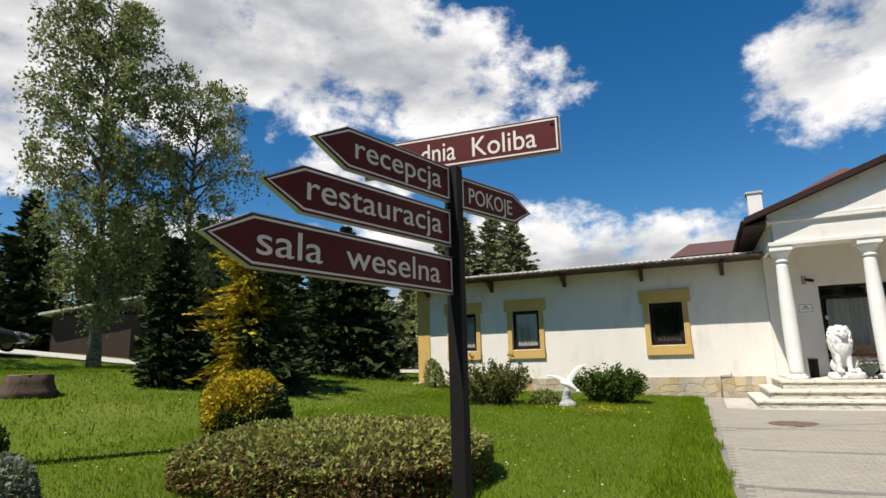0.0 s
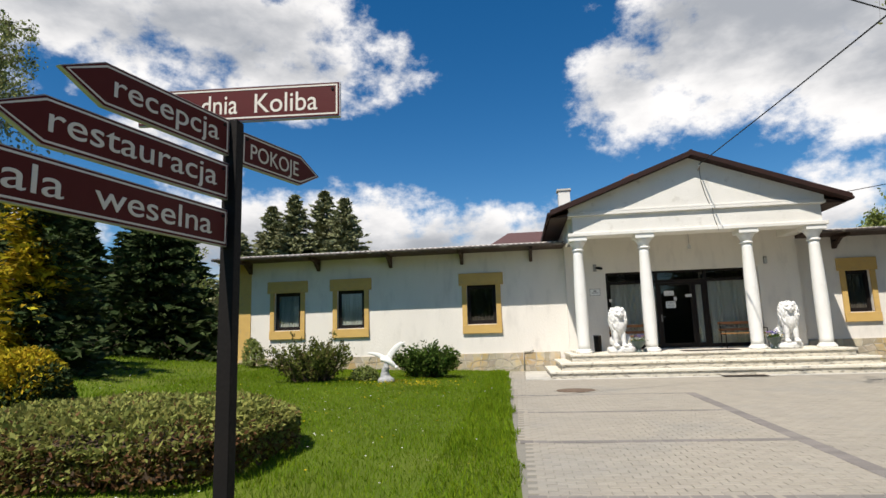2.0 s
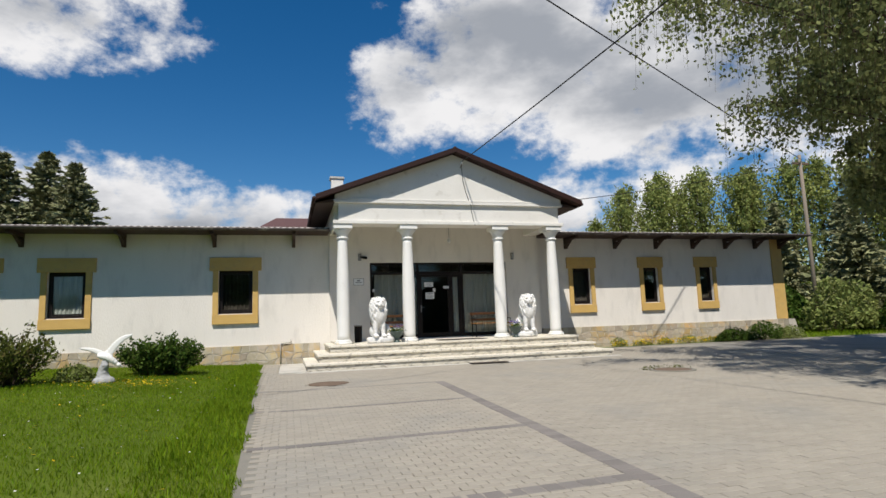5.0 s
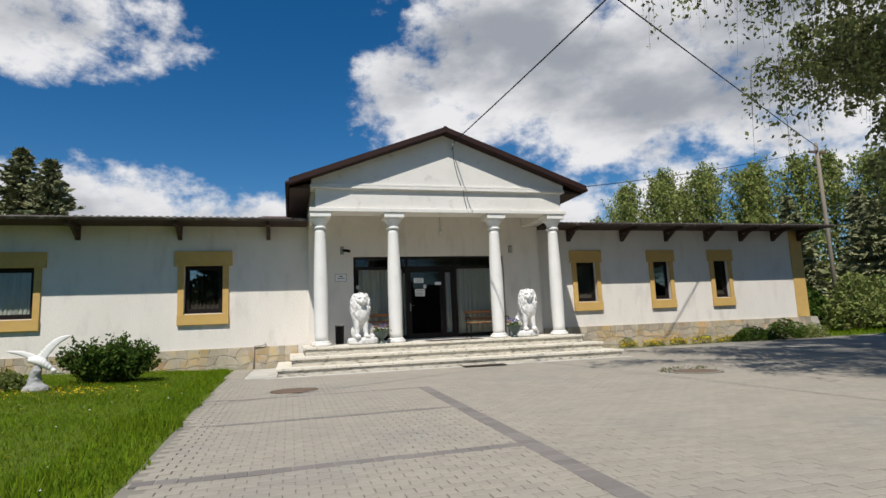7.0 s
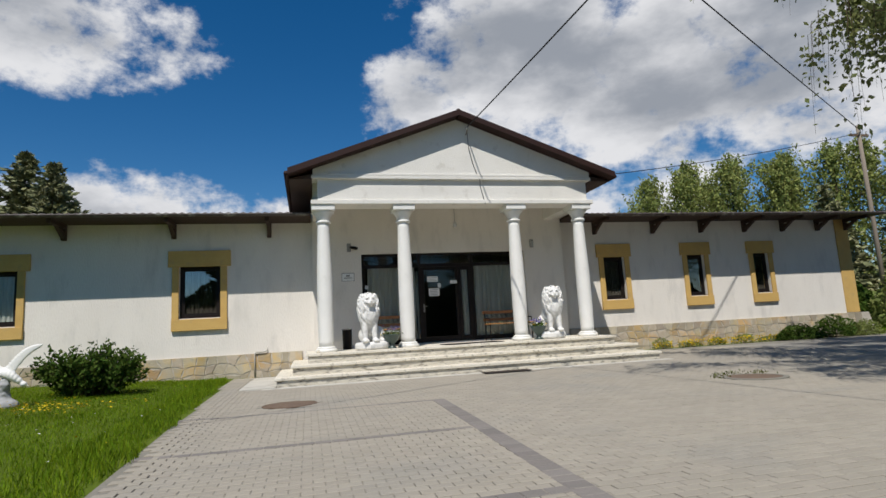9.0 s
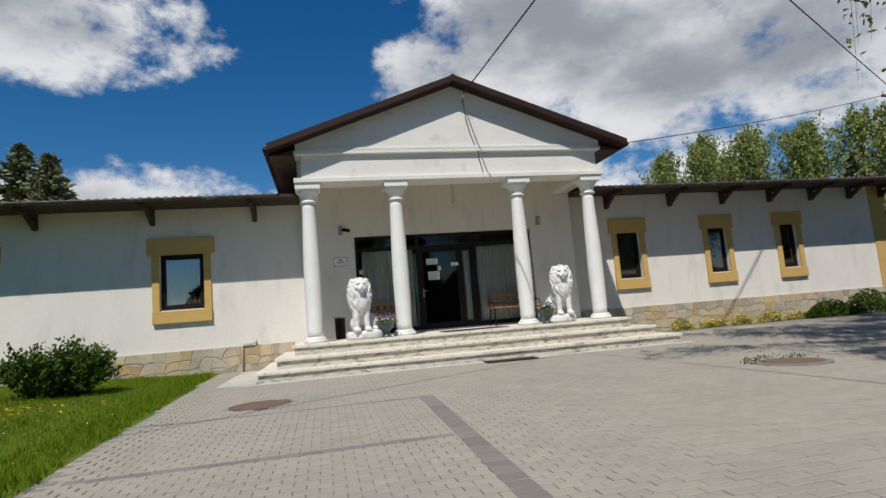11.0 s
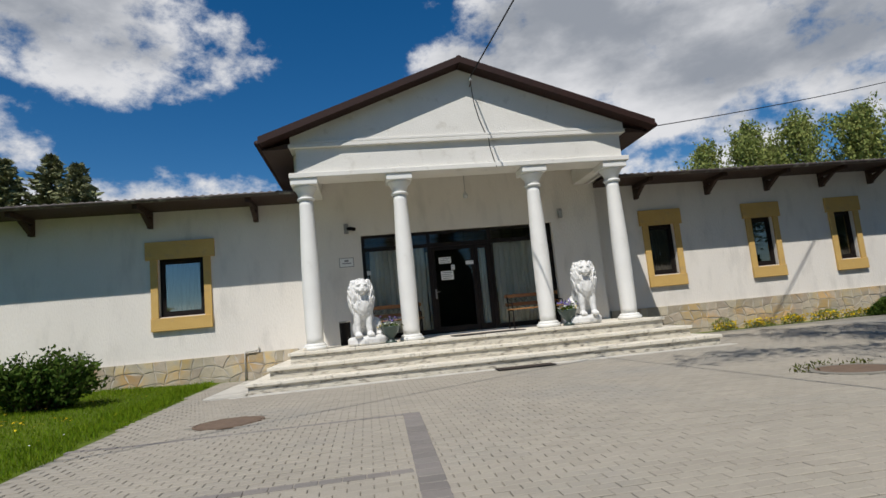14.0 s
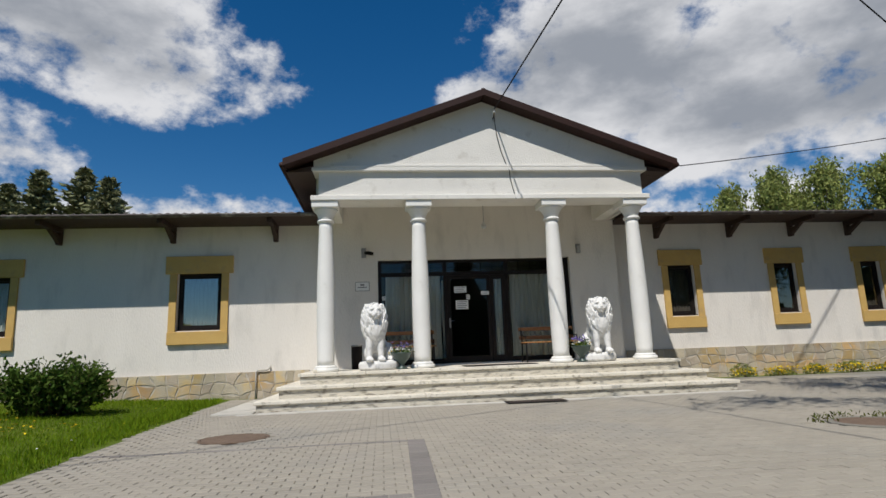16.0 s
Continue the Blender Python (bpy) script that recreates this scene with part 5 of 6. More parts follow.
# stump
st = thing("tree_stump", "weathered pale tree stump on the lawn", "stump", at=(-19.06, -9.81, gz(-19.06, -9.81) - 0.04))
bm = bmesh.new()
lathe(bm, [(0.62, 0.0), (0.50, 0.14), (0.44, 0.30), (0.43, 0.46), (0.36, 0.47)], 22)
for v in bm.verts:
    th = math.atan2(v.co.y, v.co.x)
    k = 1 + 0.10 * math.sin(th * 5 + 1) + 0.06 * math.sin(th * 11)
    v.co.x, v.co.y = v.co.x * k, v.co.y * k
part("bark", bm, M["bark"], st, "cracked bark", True)
part("cut_face", lathe(bmesh.new(), [(0.40, 0.468), (0.40, 0.482)], 22), M["stump"], st, "pale sawn wood")

# road on the bank, shed and parked car
bm = bmesh.new()
line = [(-62.76, -21.64), (-45.82, -11.58), (-36.11, -3.90), (-28.98, 3.01), (-23.39, 9.55), (-17.30, 16.04), (-6.69, 22.64)]
for (xa, ya), (xb, yb) in zip(line, line[1:]):
    n = 8
    for k in range(n):
        u0, u1 = k / n, (k + 1) / n
        p, q = Vector((xa + (xb - xa) * u0, ya + (yb - ya) * u0, 0)), Vector((xa + (xb - xa) * u1, ya + (yb - ya) * u1, 0))
        side = Vector((-(yb - ya), xb - xa, 0)).normalized() * 1.9
        bm.faces.new([bm.verts.new((v.x, v.y, gz(v.x, v.y) + 0.07)) for v in (p - side, q - side, q + side, p + side)])
bmesh.ops.remove_doubles(bm, verts=bm.verts, dist=0.3)
tagged(solid("road", bm, M["slab"]), "pale concrete drive along the bank", "road", kind="structure")
shed = thing("timber_shed", "low red-brown timber shed with pale roof edge beyond the drive", "shed", at=(-39.59, 7.95, gz(-39.59, 7.95) - 0.3), turn=-55)
for k in range(40):
    part("board", boxed(-6 + k * 0.3, -6 + k * 0.3 + 0.285, -2.0, -1.96, 0.0, 2.6), M["shed_wood"], shed)
part("body", boxed(-5.98, 5.98, -1.95, 2.0, 0.0, 2.58), M["wood_dark"], shed)
bm = bmesh.new()
vs = [(-2.5, 2.55), (2.5, 3.5), (2.5, 3.62), (-2.5, 2.67)]
p, q = [bm.verts.new((-6.5, y, z)) for y, z in vs], [bm.verts.new((6.5, y, z)) for y, z in vs]
bm.faces.new(p), bm.faces.new(q[::-1])
for i in range(4):
    bm.faces.new((p[i], p[(i + 1) % 4], q[(i + 1) % 4], q[i]))
part("roof", bm, M["slab"], shed, "pale sheet roof")

car = thing("car", "dark grey parked car on the drive", "car", at=(-33.53, -4.22, gz(-33.53, -4.22) + 0.09), turn=43)
bm = bmesh.new()
prof = [(-2.1, 0.35), (2.1, 0.35), (2.15, 0.62), (2.0, 0.82), (1.1, 0.95), (0.45, 1.42), (-1.0, 1.45), (-1.75, 1.0), (-2.1, 0.92)]
prism(bm, prof, -0.85, 0.85)
bmesh.ops.bevel(bm, geom=list(bm.edges), offset=0.06, segments=2, affect="EDGES")
part("body", bm, M["car_paint"], car, "", True)
for s in (-1, 1):
    part("side_window", boxed(-1.2, 0.75, s * 0.86 - 0.006, s * 0.86 + 0.006, 0.98, 1.34, 0.005), M["black"], car)
    for x in (-1.3, 1.35):
        w = part("wheel", lathe(bmesh.new(), [(0.22, -0.1), (0.31, -0.1), (0.33, -0.05), (0.33, 0.05), (0.31, 0.1), (0.22, 0.1)], 20), M["rubber"], car)
        w.data.transform(Matrix.Translation((x, s * 0.80, 0.33)) @ Matrix.Rotation(radians(90), 4, "X"))
        rm = part("rim", lathe(bmesh.new(), [(0.05, -0.102), (0.21, -0.104), (0.21, 0.104), (0.05, 0.102)], 16), M["sign_edge"], w)
        rm.data.transform(Matrix.Translation((x, s * 0.80, 0.33)) @ Matrix.Rotation(radians(90), 4, "X"))
    part("headlight", boxed(2.02, 2.13, s * 0.62 - 0.16, s * 0.62 + 0.16, 0.64, 0.76, 0.02), M["ceramic"], car)


# ---- lawn ----
def lawn(name, n, seed, x0, x1, y0, y1, hmin, hmax, w, keep=None):
    rng = np.random.default_rng(seed)
    x, y = rng.uniform(x0, x1, n), rng.uniform(y0, y1, n)
    lim = -5.74 - 0.029 * (y + 1.0) + 0.05 * np.sin(y * 3.1) + 0.03 * np.sin(y * 9.7)
    ok = x < lim if keep is None else keep(x, y)
    x, y = x[ok], y[ok]
    z = np.array([gz(p, q) for p, q in zip(x, y)])
    clump = 0.65 + 0.5 * (0.5 + 0.5 * np.sin(x * 1.7 + 2 * np.sin(y * 0.9))) * (0.5 + 0.5 * np.sin(y * 2.3 + x))
    h = rng.uniform(hmin, hmax, len(x)) * clump
    a = np.c_[rng.normal(0, 0.35, len(x)), rng.normal(0, 0.35, len(x)), np.ones(len(x))]
    a = a / np.linalg.norm(a, axis=1)[:, None] * (h / 2)[:, None]
    th = rng.uniform(0, math.pi, len(x))
    b = np.c_[np.cos(th), np.sin(th), np.zeros(len(x))] * (w * rng.uniform(0.6, 1.3, len(x)))[:, None]
    return quads(name, np.c_[x, y, z + h / 2 - 0.01], a, b, M["grass"])


tagged(lawn("grass", 150000, 1, -14, -5.2, -14.5, 1.95, 0.045, 0.11, 0.0042), "fresh green spring lawn grass", "grass", kind="stuff")
tagged(lawn("grass", 100000, 2, -32, -13, -16.5, 12, 0.06, 0.13, 0.009), "fresh green spring lawn grass on the bank", "grass", kind="stuff")
tagged(lawn("grass", 15000, 4, -6.3, -5.2, -14.5, 1.95, 0.08, 0.18, 0.005), "longer grass along the paving edge", "grass", kind="stuff")
tagged(lawn("grass", 9000, 5, 15.4, 27, -1.5, 8, 0.1, 0.25, 0.012, lambda x, y: y > 1.6), "grass beyond the house corner", "grass", kind="stuff")


def flowers(name, label, n, seed, centre, spread_, size, mat, zlift=0.1):
    rng = np.random.default_rng(seed)
    x = centre[0] + rng.normal(0, spread_[0], n)
    y = centre[1] + rng.normal(0, spread_[1], n)
    ok = (x < -5.9) & (y < 1.8)
    x, y = x[ok], y[ok]
    z = np.array([gz(p, q) for p, q in zip(x, y)]) + zlift * rng.uniform(0.6, 1.2, len(x))
    a = np.c_[rng.normal(0, 1, len(x)), rng.normal(0, 1, len(x)), rng.normal(0, 0.3, len(x))]
    a = a / np.linalg.norm(a, axis=1)[:, None] * size
    b = np.cross(a, np.array([0, 0.2, 1.0]))
    tagged(quads(name, np.c_[x, y, z], a, b, M[mat]), label, "flowers", kind="stuff")


flowers("dandelions", "yellow flowers thick in the grass by the bird figure", 320, 1, (-8.0, -3.6), (0.75, 0.42), 0.022, "petal_yellow", 0.13)
flowers("dandelions", "yellow dandelions scattered over the lawn", 420, 2, (-11, -7), (4.5, 4.0), 0.020, "petal_yellow", 0.10)
flowers("daisies", "tiny white daisies scattered over the lawn", 700, 3, (-12, -8), (5.0, 3.5), 0.014, "petal_white", 0.09)


# ---- statues ----
def blob(bm, c, r, rot=(0, 0, 0), sub=2):
    m = Matrix.LocRotScale(Vector(c), Euler([radians(v) for v in rot]), Vector(r))
    bmesh.ops.create_icosphere(bm, subdivisions=sub, radius=1.0, matrix=m)


def lion(x, y, side, turn, label):
    """A sitting lion on an oval base; side says to which side the haunches lie."""
    rng = random.Random(4)
    bm = bmesh.new()
    lathe(bm, [(0.36, -0.03), (0.385, 0.0), (0.385, 0.08), (0.36, 0.12), (0.30, 0.13)], 28, 0.10 * side, 0.02)
    for s in (-1, 1):
        blob(bm, (s * 0.105, -0.185, 0.43), (0.070, 0.080, 0.30))
        blob(bm, (s * 0.110, -0.20, 0.26), (0.058, 0.064, 0.16))
        blob(bm, (s * 0.112, -0.26, 0.165), (0.078, 0.115, 0.055))
        for k in (-1, 0, 1):
            blob(bm, (s * 0.112 + k * 0.042, -0.345, 0.155), (0.024, 0.035, 0.032), sub=1)
    blob(bm, (0.01, -0.10, 0.60), (0.20, 0.18, 0.24))
    blob(bm, (0.05 * side, 0.06, 0.52), (0.19, 0.28, 0.25), (35, 0, 0))
    blob(bm, (0.12 * side, 0.20, 0.36), (0.21, 0.24, 0.22))
    blob(bm, (0.29 * side, 0.10, 0.30), (0.10, 0.19, 0.18))
    blob(bm, (0.31 * side, -0.05, 0.165), (0.075, 0.15, 0.05))
    blob(bm, (-0.07 * side, 0.16, 0.28), (0.10, 0.16, 0.15))
    tail = [(0.25 * side, 0.36, 0.16), (0.38 * side, 0.25, 0.15), (0.43 * side, 0.10, 0.15), (0.42 * side, -0.04, 0.16)]
    for p in tail:
        blob(bm, p, (0.035, 0.07, 0.035), sub=1)
    # mane
    blob(bm, (0.0, -0.13, 0.84), (0.235, 0.195, 0.27))
    blob(bm, (0.0, -0.22, 0.70), (0.16, 0.13, 0.22))
    for k in range(230):
        u, th = rng.random(), rng.uniform(-2.2, 2.2)
        z = 0.55 + 0.58 * u
        wr = 0.235 * math.sin(math.pi * clamp((z - 0.36) / 0.92, 0.06, 0.97)) ** 0.6
        px, py = wr * math.sin(th), -0.13 - wr * 0.86 * math.cos(th)
        if abs(px) < 0.11 and z > 0.87 and py < -0.15:
            continue
        blob(bm, (px, py, z), (0.017, 0.024, 0.085), (rng.uniform(-16, 16), rng.uniform(-10, 10) + 16 * math.sin(th), 0), 1)
    # head
    blob(bm, (0, -0.225, 1.03), (0.140, 0.15, 0.155))
    blob(bm, (0, -0.36, 0.985), (0.075, 0.075, 0.062))
    blob(bm, (0, -0.335, 1.03), (0.042, 0.09, 0.050))
    blob(bm, (0, -0.425, 1.005), (0.032, 0.02, 0.022), sub=1)
    blob(bm, (0, -0.365, 0.925), (0.055, 0.055, 0.035), sub=1)
    for s in (-1, 1):
        blob(bm, (s * 0.042, -0.40, 0.965), (0.038, 0.036, 0.032), sub=1)
        blob(bm, (s * 0.060, -0.345, 1.085), (0.045, 0.04, 0.020), (0, s * 18, 0), 1)
        blob(bm, (s * 0.085, -0.31, 1.00), (0.045, 0.05, 0.05), sub=1)
        blob(bm, (s * 0.125, -0.18, 1.155), (0.045, 0.03, 0.050), (0, s * 25, 0), 1)
    for k in range(34):
        th = rng.uniform(-1.9, 1.9)
        blob(bm, (0.155 * math.sin(th), -0.15 + rng.uniform(-0.05, 0.12), 1.03 + 0.16 * math.cos(th)), (0.028, 0.06, 0.032), (rng.uniform(-30, 30), 0, 0), 1)
    for v in bm.verts:
        v.co *= 1.08
        v.co.z += 0.035
    ob = solid("lion_statue", bm, M["lion"])
    ob.matrix_world = pose(x, y, 1.071, 0, 0, turn)
    rm = ob.modifiers.new("fuse", "REMESH")
    rm.mode, rm.voxel_size, rm.use_smooth_shade = "VOXEL", 0.011, True
    sm = ob.modifiers.new("soften", "SMOOTH")
    sm.factor, sm.iterations = 0.4, 1
    return tagged(ob, label, "statue", "porch lions")


lion(-2.46, -0.14, 1, 8, "white weathered sitting lion statue on an oval base")
lion(2.34, -0.10, -1, -10, "white weathered sitting lion statue by the end column")

bm = bmesh.new()
rrng = random.Random(12)
blob(bm, (0, 0, 0.06), (0.24, 0.20, 0.14))
for k in range(9):
    z = 0.08 + 0.055 * k
    w = 0.20 - 0.0135 * k
    blob(bm, (rrng.uniform(-0.03, 0.03), rrng.uniform(-0.03, 0.03), z), (w * rrng.uniform(0.8, 1.1), w * 0.85, 0.09), (rrng.uniform(-20, 20), rrng.uniform(-20, 20), rrng.uniform(0, 90)), 1)
BX, BY = -8.98, -2.35
rock = solid("statue_base", bm, M["rock"])
rock.matrix_world = pose(BX, BY, gz(BX, BY) - 0.03, 0, 0, 6)
rm = rock.modifiers.new("fuse", "REMESH")
rm.mode, rm.voxel_size, rm.use_smooth_shade = "VOXEL", 0.018, True
tagged(rock, "grey cast rock pedestal under the gull figure", "pedestal")
bm = bmesh.new()
# body leaning down towards the head, with a short tail
for u in np.linspace(0, 1, 9):
    r = 0.035 + 0.055 * math.sin(math.pi * min(1.0, u * 0.9 + 0.08)) ** 0.8
    blob(bm, (-0.10 + 0.36 * u, -0.02, 0.66 - 0.20 * u + 0.05 * math.sin(3 * u)), (0.055, r, r))
blob(bm, (0.29, -0.03, 0.445), (0.055, 0.045, 0.045))
blob(bm, (0.355, -0.035, 0.415), (0.045, 0.014, 0.013), (0, 35, 0), 1)
for s, span, rise, bend in ((-1, 0.52, 0.20, 0.05), (1, 0.47, 0.46, 0.10)):
    for u in np.linspace(0, 1, 15):
        chord = 0.105 * (1 - u) ** 0.55 + 0.018
        z = 0.64 + rise * u + bend * math.sin(math.pi * u)
        blob(bm, (0.04 + s * span * u, -0.02 + 0.06 * u, z), (0.05, 0.022, chord * (0.72 if s < 0 else 1.0)), (0, -s * 30, 0), 1)
bird = solid("bird_statue", bm, M["white"])
bird.matrix_world = pose(BX, BY, gz(BX, BY) - 0.06, 0, 0, 6)
rm = bird.modifiers.new("fuse", "REMESH")
rm.mode, rm.voxel_size, rm.use_smooth_shade = "VOXEL", 0.013, True
tagged(bird, "white stone gull figure with raised wings on a rock", "statue")


# ---- porch things ----
def urn(x, y, seed, label, violet):
    u = thing("flower_urn", label, "planter", "porch planters", at=(x, y, 1.071))
    part("pot", lathe(bmesh.new(), [(0.11, 0.0), (0.115, 0.02), (0.06, 0.05), (0.05, 0.09), (0.09, 0.14), (0.16, 0.22), (0.19, 0.30), (0.205, 0.315), (0.20, 0.33), (0.17, 0.32)], 20), M["urn"], u, "", True)
    rng = np.random.default_rng(seed)
    n = 260
    c = np.c_[rng.normal(0, 0.09, n), rng.normal(0, 0.09, n), 0.31 + np.abs(rng.normal(0, 0.06, n))]
    a, b = leaf_axes(n, 0.032, 0.5, None, 0, rng)
    quads("foliage", c, a, b, M["leaf_green"], u)
    for nm, m_, mat, lift, sp in (("white_blossom", 90, "petal_white", 0.37, 0.11), ("violet_blossom", violet, "petal_violet", 0.46, 0.09), ("yellow_blossom", 25, "petal_yellow", 0.36, 0.1)):
        c = np.c_[rng.normal(0, sp, m_), rng.normal(0, sp, m_), lift + rng.normal(0, 0.03, m_)]
        a, b = leaf_axes(m_, 0.020, 0.9, None, 0, rng)
        quads(nm, c, a, b, M[mat], u)


urn(-1.90, -0.28, 5, "green urn of white and violet flowers beside the lion statue", 60)
urn(1.86, -0.26, 6, "green urn of violet and yellow flowers beside the lion statue", 90)


def bench(x, y, turn, label):
    b = thing("bench", label, "bench", "porch benches", at=(x, y, 1.071), turn=turn)
    for s in (-0.62, 0.62):
        bm = bmesh.new()
        tube(bm, [(s, -0.24, 0), (s, -0.22, 0.2), (s, -0.25, 0.42)], 0.017, 6)
        tube(bm, [(s, 0.24, 0), (s, 0.19, 0.25), (s, 0.17, 0.44), (s, 0.25, 0.84)], 0.017, 6)
        tube(bm, [(s, -0.25, 0.42), (s, 0.17, 0.44)], 0.015, 6)
        tube(bm, [(s, -0.25, 0.42), (s, -0.22, 0.60), (s, 0.2, 0.62)], 0.014, 6)
        part("iron_side", bm, M["black"], b, "black iron end frame", True)
    for k in range(4):
        part("seat_slat", boxed(-0.68, 0.68, -0.26 + k * 0.11, -0.17 + k * 0.11, 0.44, 0.468, 0.005), M["wood_bench"], b)
    for k, z in enumerate((0.53, 0.74)):
        yb = 0.185 + (z - 0.44) * 0.19
        part("back_slat", boxed(-0.68, 0.68, yb - 0.014, yb + 0.014, z, z + 0.085, 0.005), M["wood_bench"], b)
    bm = bmesh.new()
    for k in range(9):
        xk = -0.56 + k * 0.14
        tube(bm, [(xk - 0.05, 0.212, 0.62), (xk, 0.214, 0.70), (xk + 0.05, 0.218, 0.735)], 0.006, 4)
        tube(bm, [(xk + 0.05, 0.212, 0.62), (xk, 0.214, 0.70), (xk - 0.05, 0.218, 0.735)], 0.006, 4)
    part("iron_lattice", bm, M["black"], b)


bench(1.70, 1.50, 0, "slatted wooden bench with iron frame against the entrance glazing")
bench(-1.72, 1.50, 0, "slatted wooden bench with iron frame behind the lion statue")

bin_ = thing("waste_bin", "slim dark metal bin on the porch", "bin", at=(-2.86, 1.2, 1.071))
part("body", lathe(bmesh.new(), [(0.105, 0.0), (0.115, 0.02), (0.125, 0.50), (0.13, 0.52), (0.11, 0.52)], 20), M["black"], bin_, "", True)
part("rim", lathe(bmesh.new(), [(0.128, 0.50), (0.137, 0.51), (0.137, 0.53), (0.12, 0.535)], 20), M["grey_plastic"], bin_, "", True)


def mat_(x, y, z, w, d, label):
    m_ = thing("door_mat", label, "mat", "door mats", at=(x, y, z))
    part("pile", boxed(-w / 2, w / 2, -d / 2, d / 2, 0, 0.014, 0.004), M["mat"], m_)
    part("edge", boxed(-w / 2 - 0.015, w / 2 + 0.015, -d / 2 - 0.015, d / 2 + 0.015, 0, 0.006), M["rubber"], m_)


mat_(0.12, -0.12, 1.071, 1.45, 0.72, "dark brown door mat on the porch")
mat_(0.42, -1.72, gz(0, -1.72) + 0.034, 1.05, 0.34, "dark mat at the foot of the steps")

plate = thing("wall_plaque", "small white wall plaque with two printed lines", "plaque", at=(-2.74, YP - 0.002, 3.02))
part("plate", boxed(-0.16, 0.16, -0.015, 0, -0.10, 0.10, 0.006), M["paper"], plate)
part("rim", boxed(-0.175, 0.175, -0.010, 0, -0.115, 0.115, 0.006), M["grey_plastic"], plate)
part("print_line", boxed(-0.05, 0.05, -0.0175, -0.0155, 0.015, 0.06), M["ink"], plate)
part("print_line", boxed(-0.11, 0.11, -0.0175, -0.0155, -0.035, -0.012), M["ink"], plate)

camr = thing("wall_camera", "dark security camera on a grey wall bracket", "camera", at=(-2.66, YP - 0.002, 3.84))
part("bracket", boxed(-0.09, 0.02, -0.06, 0, -0.12, 0.12, 0.01), M["grey_plastic"], camr)
part("body", tube(bmesh.new(), [(0.0, -0.06, 0.0), (0.06, -0.12, -0.01), (0.17, -0.22, -0.05)], [0.03, 0.045, 0.045], 10), M["black"], camr, "", True)
wl = thing("wall_lamp", "grey box wall lamp beside the entrance", "lamp", at=(2.74, YP - 0.002, 3.86))
part("box", boxed(-0.05, 0.05, -0.09, 0, -0.12, 0.12, 0.012), M["grey_plastic"], wl)
part("lens", boxed(-0.038, 0.038, -0.097, -0.091, -0.10, 0.06, 0.002), M["sign_edge"], wl)
bulb = thing("ceiling_lamp", "small bare globe lamp hanging in the porch", "lamp", at=(0.16, 1.0, 4.998))
part("rod", tube(bmesh.new(), [(0, 0, 0), (0, 0, -0.62)], 0.008, 6), M["grey_plastic"], bulb)
part("globe", lathe(bmesh.new(), [(0.02, -0.78), (0.05, -0.765), (0.065, -0.72), (0.05, -0.67), (0.025, -0.64), (0.02, -0.61)], 14), M["ceramic"], bulb, "", True)
pipe = thing("drain_pipe", "pale bent drain pipe on the stone plinth", "pipe", at=(-5.22, YL - 0.075, 0.0))
part("pipe_run", tube(bmesh.new(), [(0, 0, gz(-5.2, 2) - 0.02), (0, 0, 1.08), (0.03, 0, 1.12), (0.26, 0, 1.13), (0.30, 0, 1.16), (0.30, 0.03, 1.24)], 0.022, 8), M["slab"], pipe, "", True)

ins = thing("service_insulator", "ceramic insulator with drooping cable on the pediment", "insulator", at=(0.24, -0.29, 6.42))
part("hook", tube(bmesh.new(), [(0, 0, 0), (0, -0.14, 0.02), (0, -0.18, 0.07)], 0.012, 6), M["iron"], ins)
part("knob", lathe(bmesh.new(), [(0.02, 0.06), (0.045, 0.08), (0.03, 0.11), (0.045, 0.14), (0.02, 0.16)], 12), M["ceramic"], ins).data.transform(Matrix.Translation((0, -0.18, 0)))
part("drop_cable", tube(bmesh.new(), [(0, -0.16, 0.06), (0.02, -0.10, -0.12), (0.05, -0.05, -0.35), (0.14, -0.012, -0.75), (0.27, -0.012, -1.15), (0.30, -0.046, -1.21), (0.32, 0.03, -1.36), (0.40, 0.045, -1.70), (0.41, -0.03, -1.84)], 0.009, 5), M["cable"], ins)


def cable(a, b, sag, label, r=0.011):
    bm = bmesh.new()
    a, b = Vector(a), Vector(b)
    tube(bm, [tuple(a.lerp(b, k / 24) + Vector((0, 0, -4 * sag * (k / 24) * (1 - k / 24)))) for k in range(25)], r, 5)
    return tagged(solid("overhead_cable", bm, M["cable"], smooth=True), label, "cable", "overhead cables")


cable((0.24, -0.49, 6.56), (2.6, -34, 7.8), 0.35, "black overhead service cable from the pediment", 0.015)
cable((20.0, 5.1, 9.1), (-14.6, -14.75, 8.7), 0.12, "black overhead cable over the forecourt", 0.018)
cable((4.5, 1.2, 5.75), (20.0, 5.1, 9.0), 0.15, "thin overhead cable from the eave to the pole", 0.013)


def pole(x, y, h, label, r=0.12):
    p = thing("utility_pole", label, "pole", "utility poles", at=(x, y, gz(x, y) - 0.1))
    part("shaft", tube(bmesh.new(), [(0, 0, 0), (0.02, 0, h * 0.5), (0, 0, h)], [r, r * 0.9, r * 0.75], 12), M["timber_pole"], p, "", True)
    part("cross_arm", boxed(-0.5, 0.5, -0.045, 0.045, h - 0.5, h - 0.4, 0.008), M["iron"], p)
    for s in (-0.42, 0.42):
        part("insulator", lathe(bmesh.new(), [(0.02, h - 0.4), (0.045, h - 0.36), (0.03, h - 0.31), (0.045, h - 0.27), (0.02, h - 0.24)], 10), M["ceramic"], p).data.transform(Matrix.Translation((s, 0, 0)))
    return p


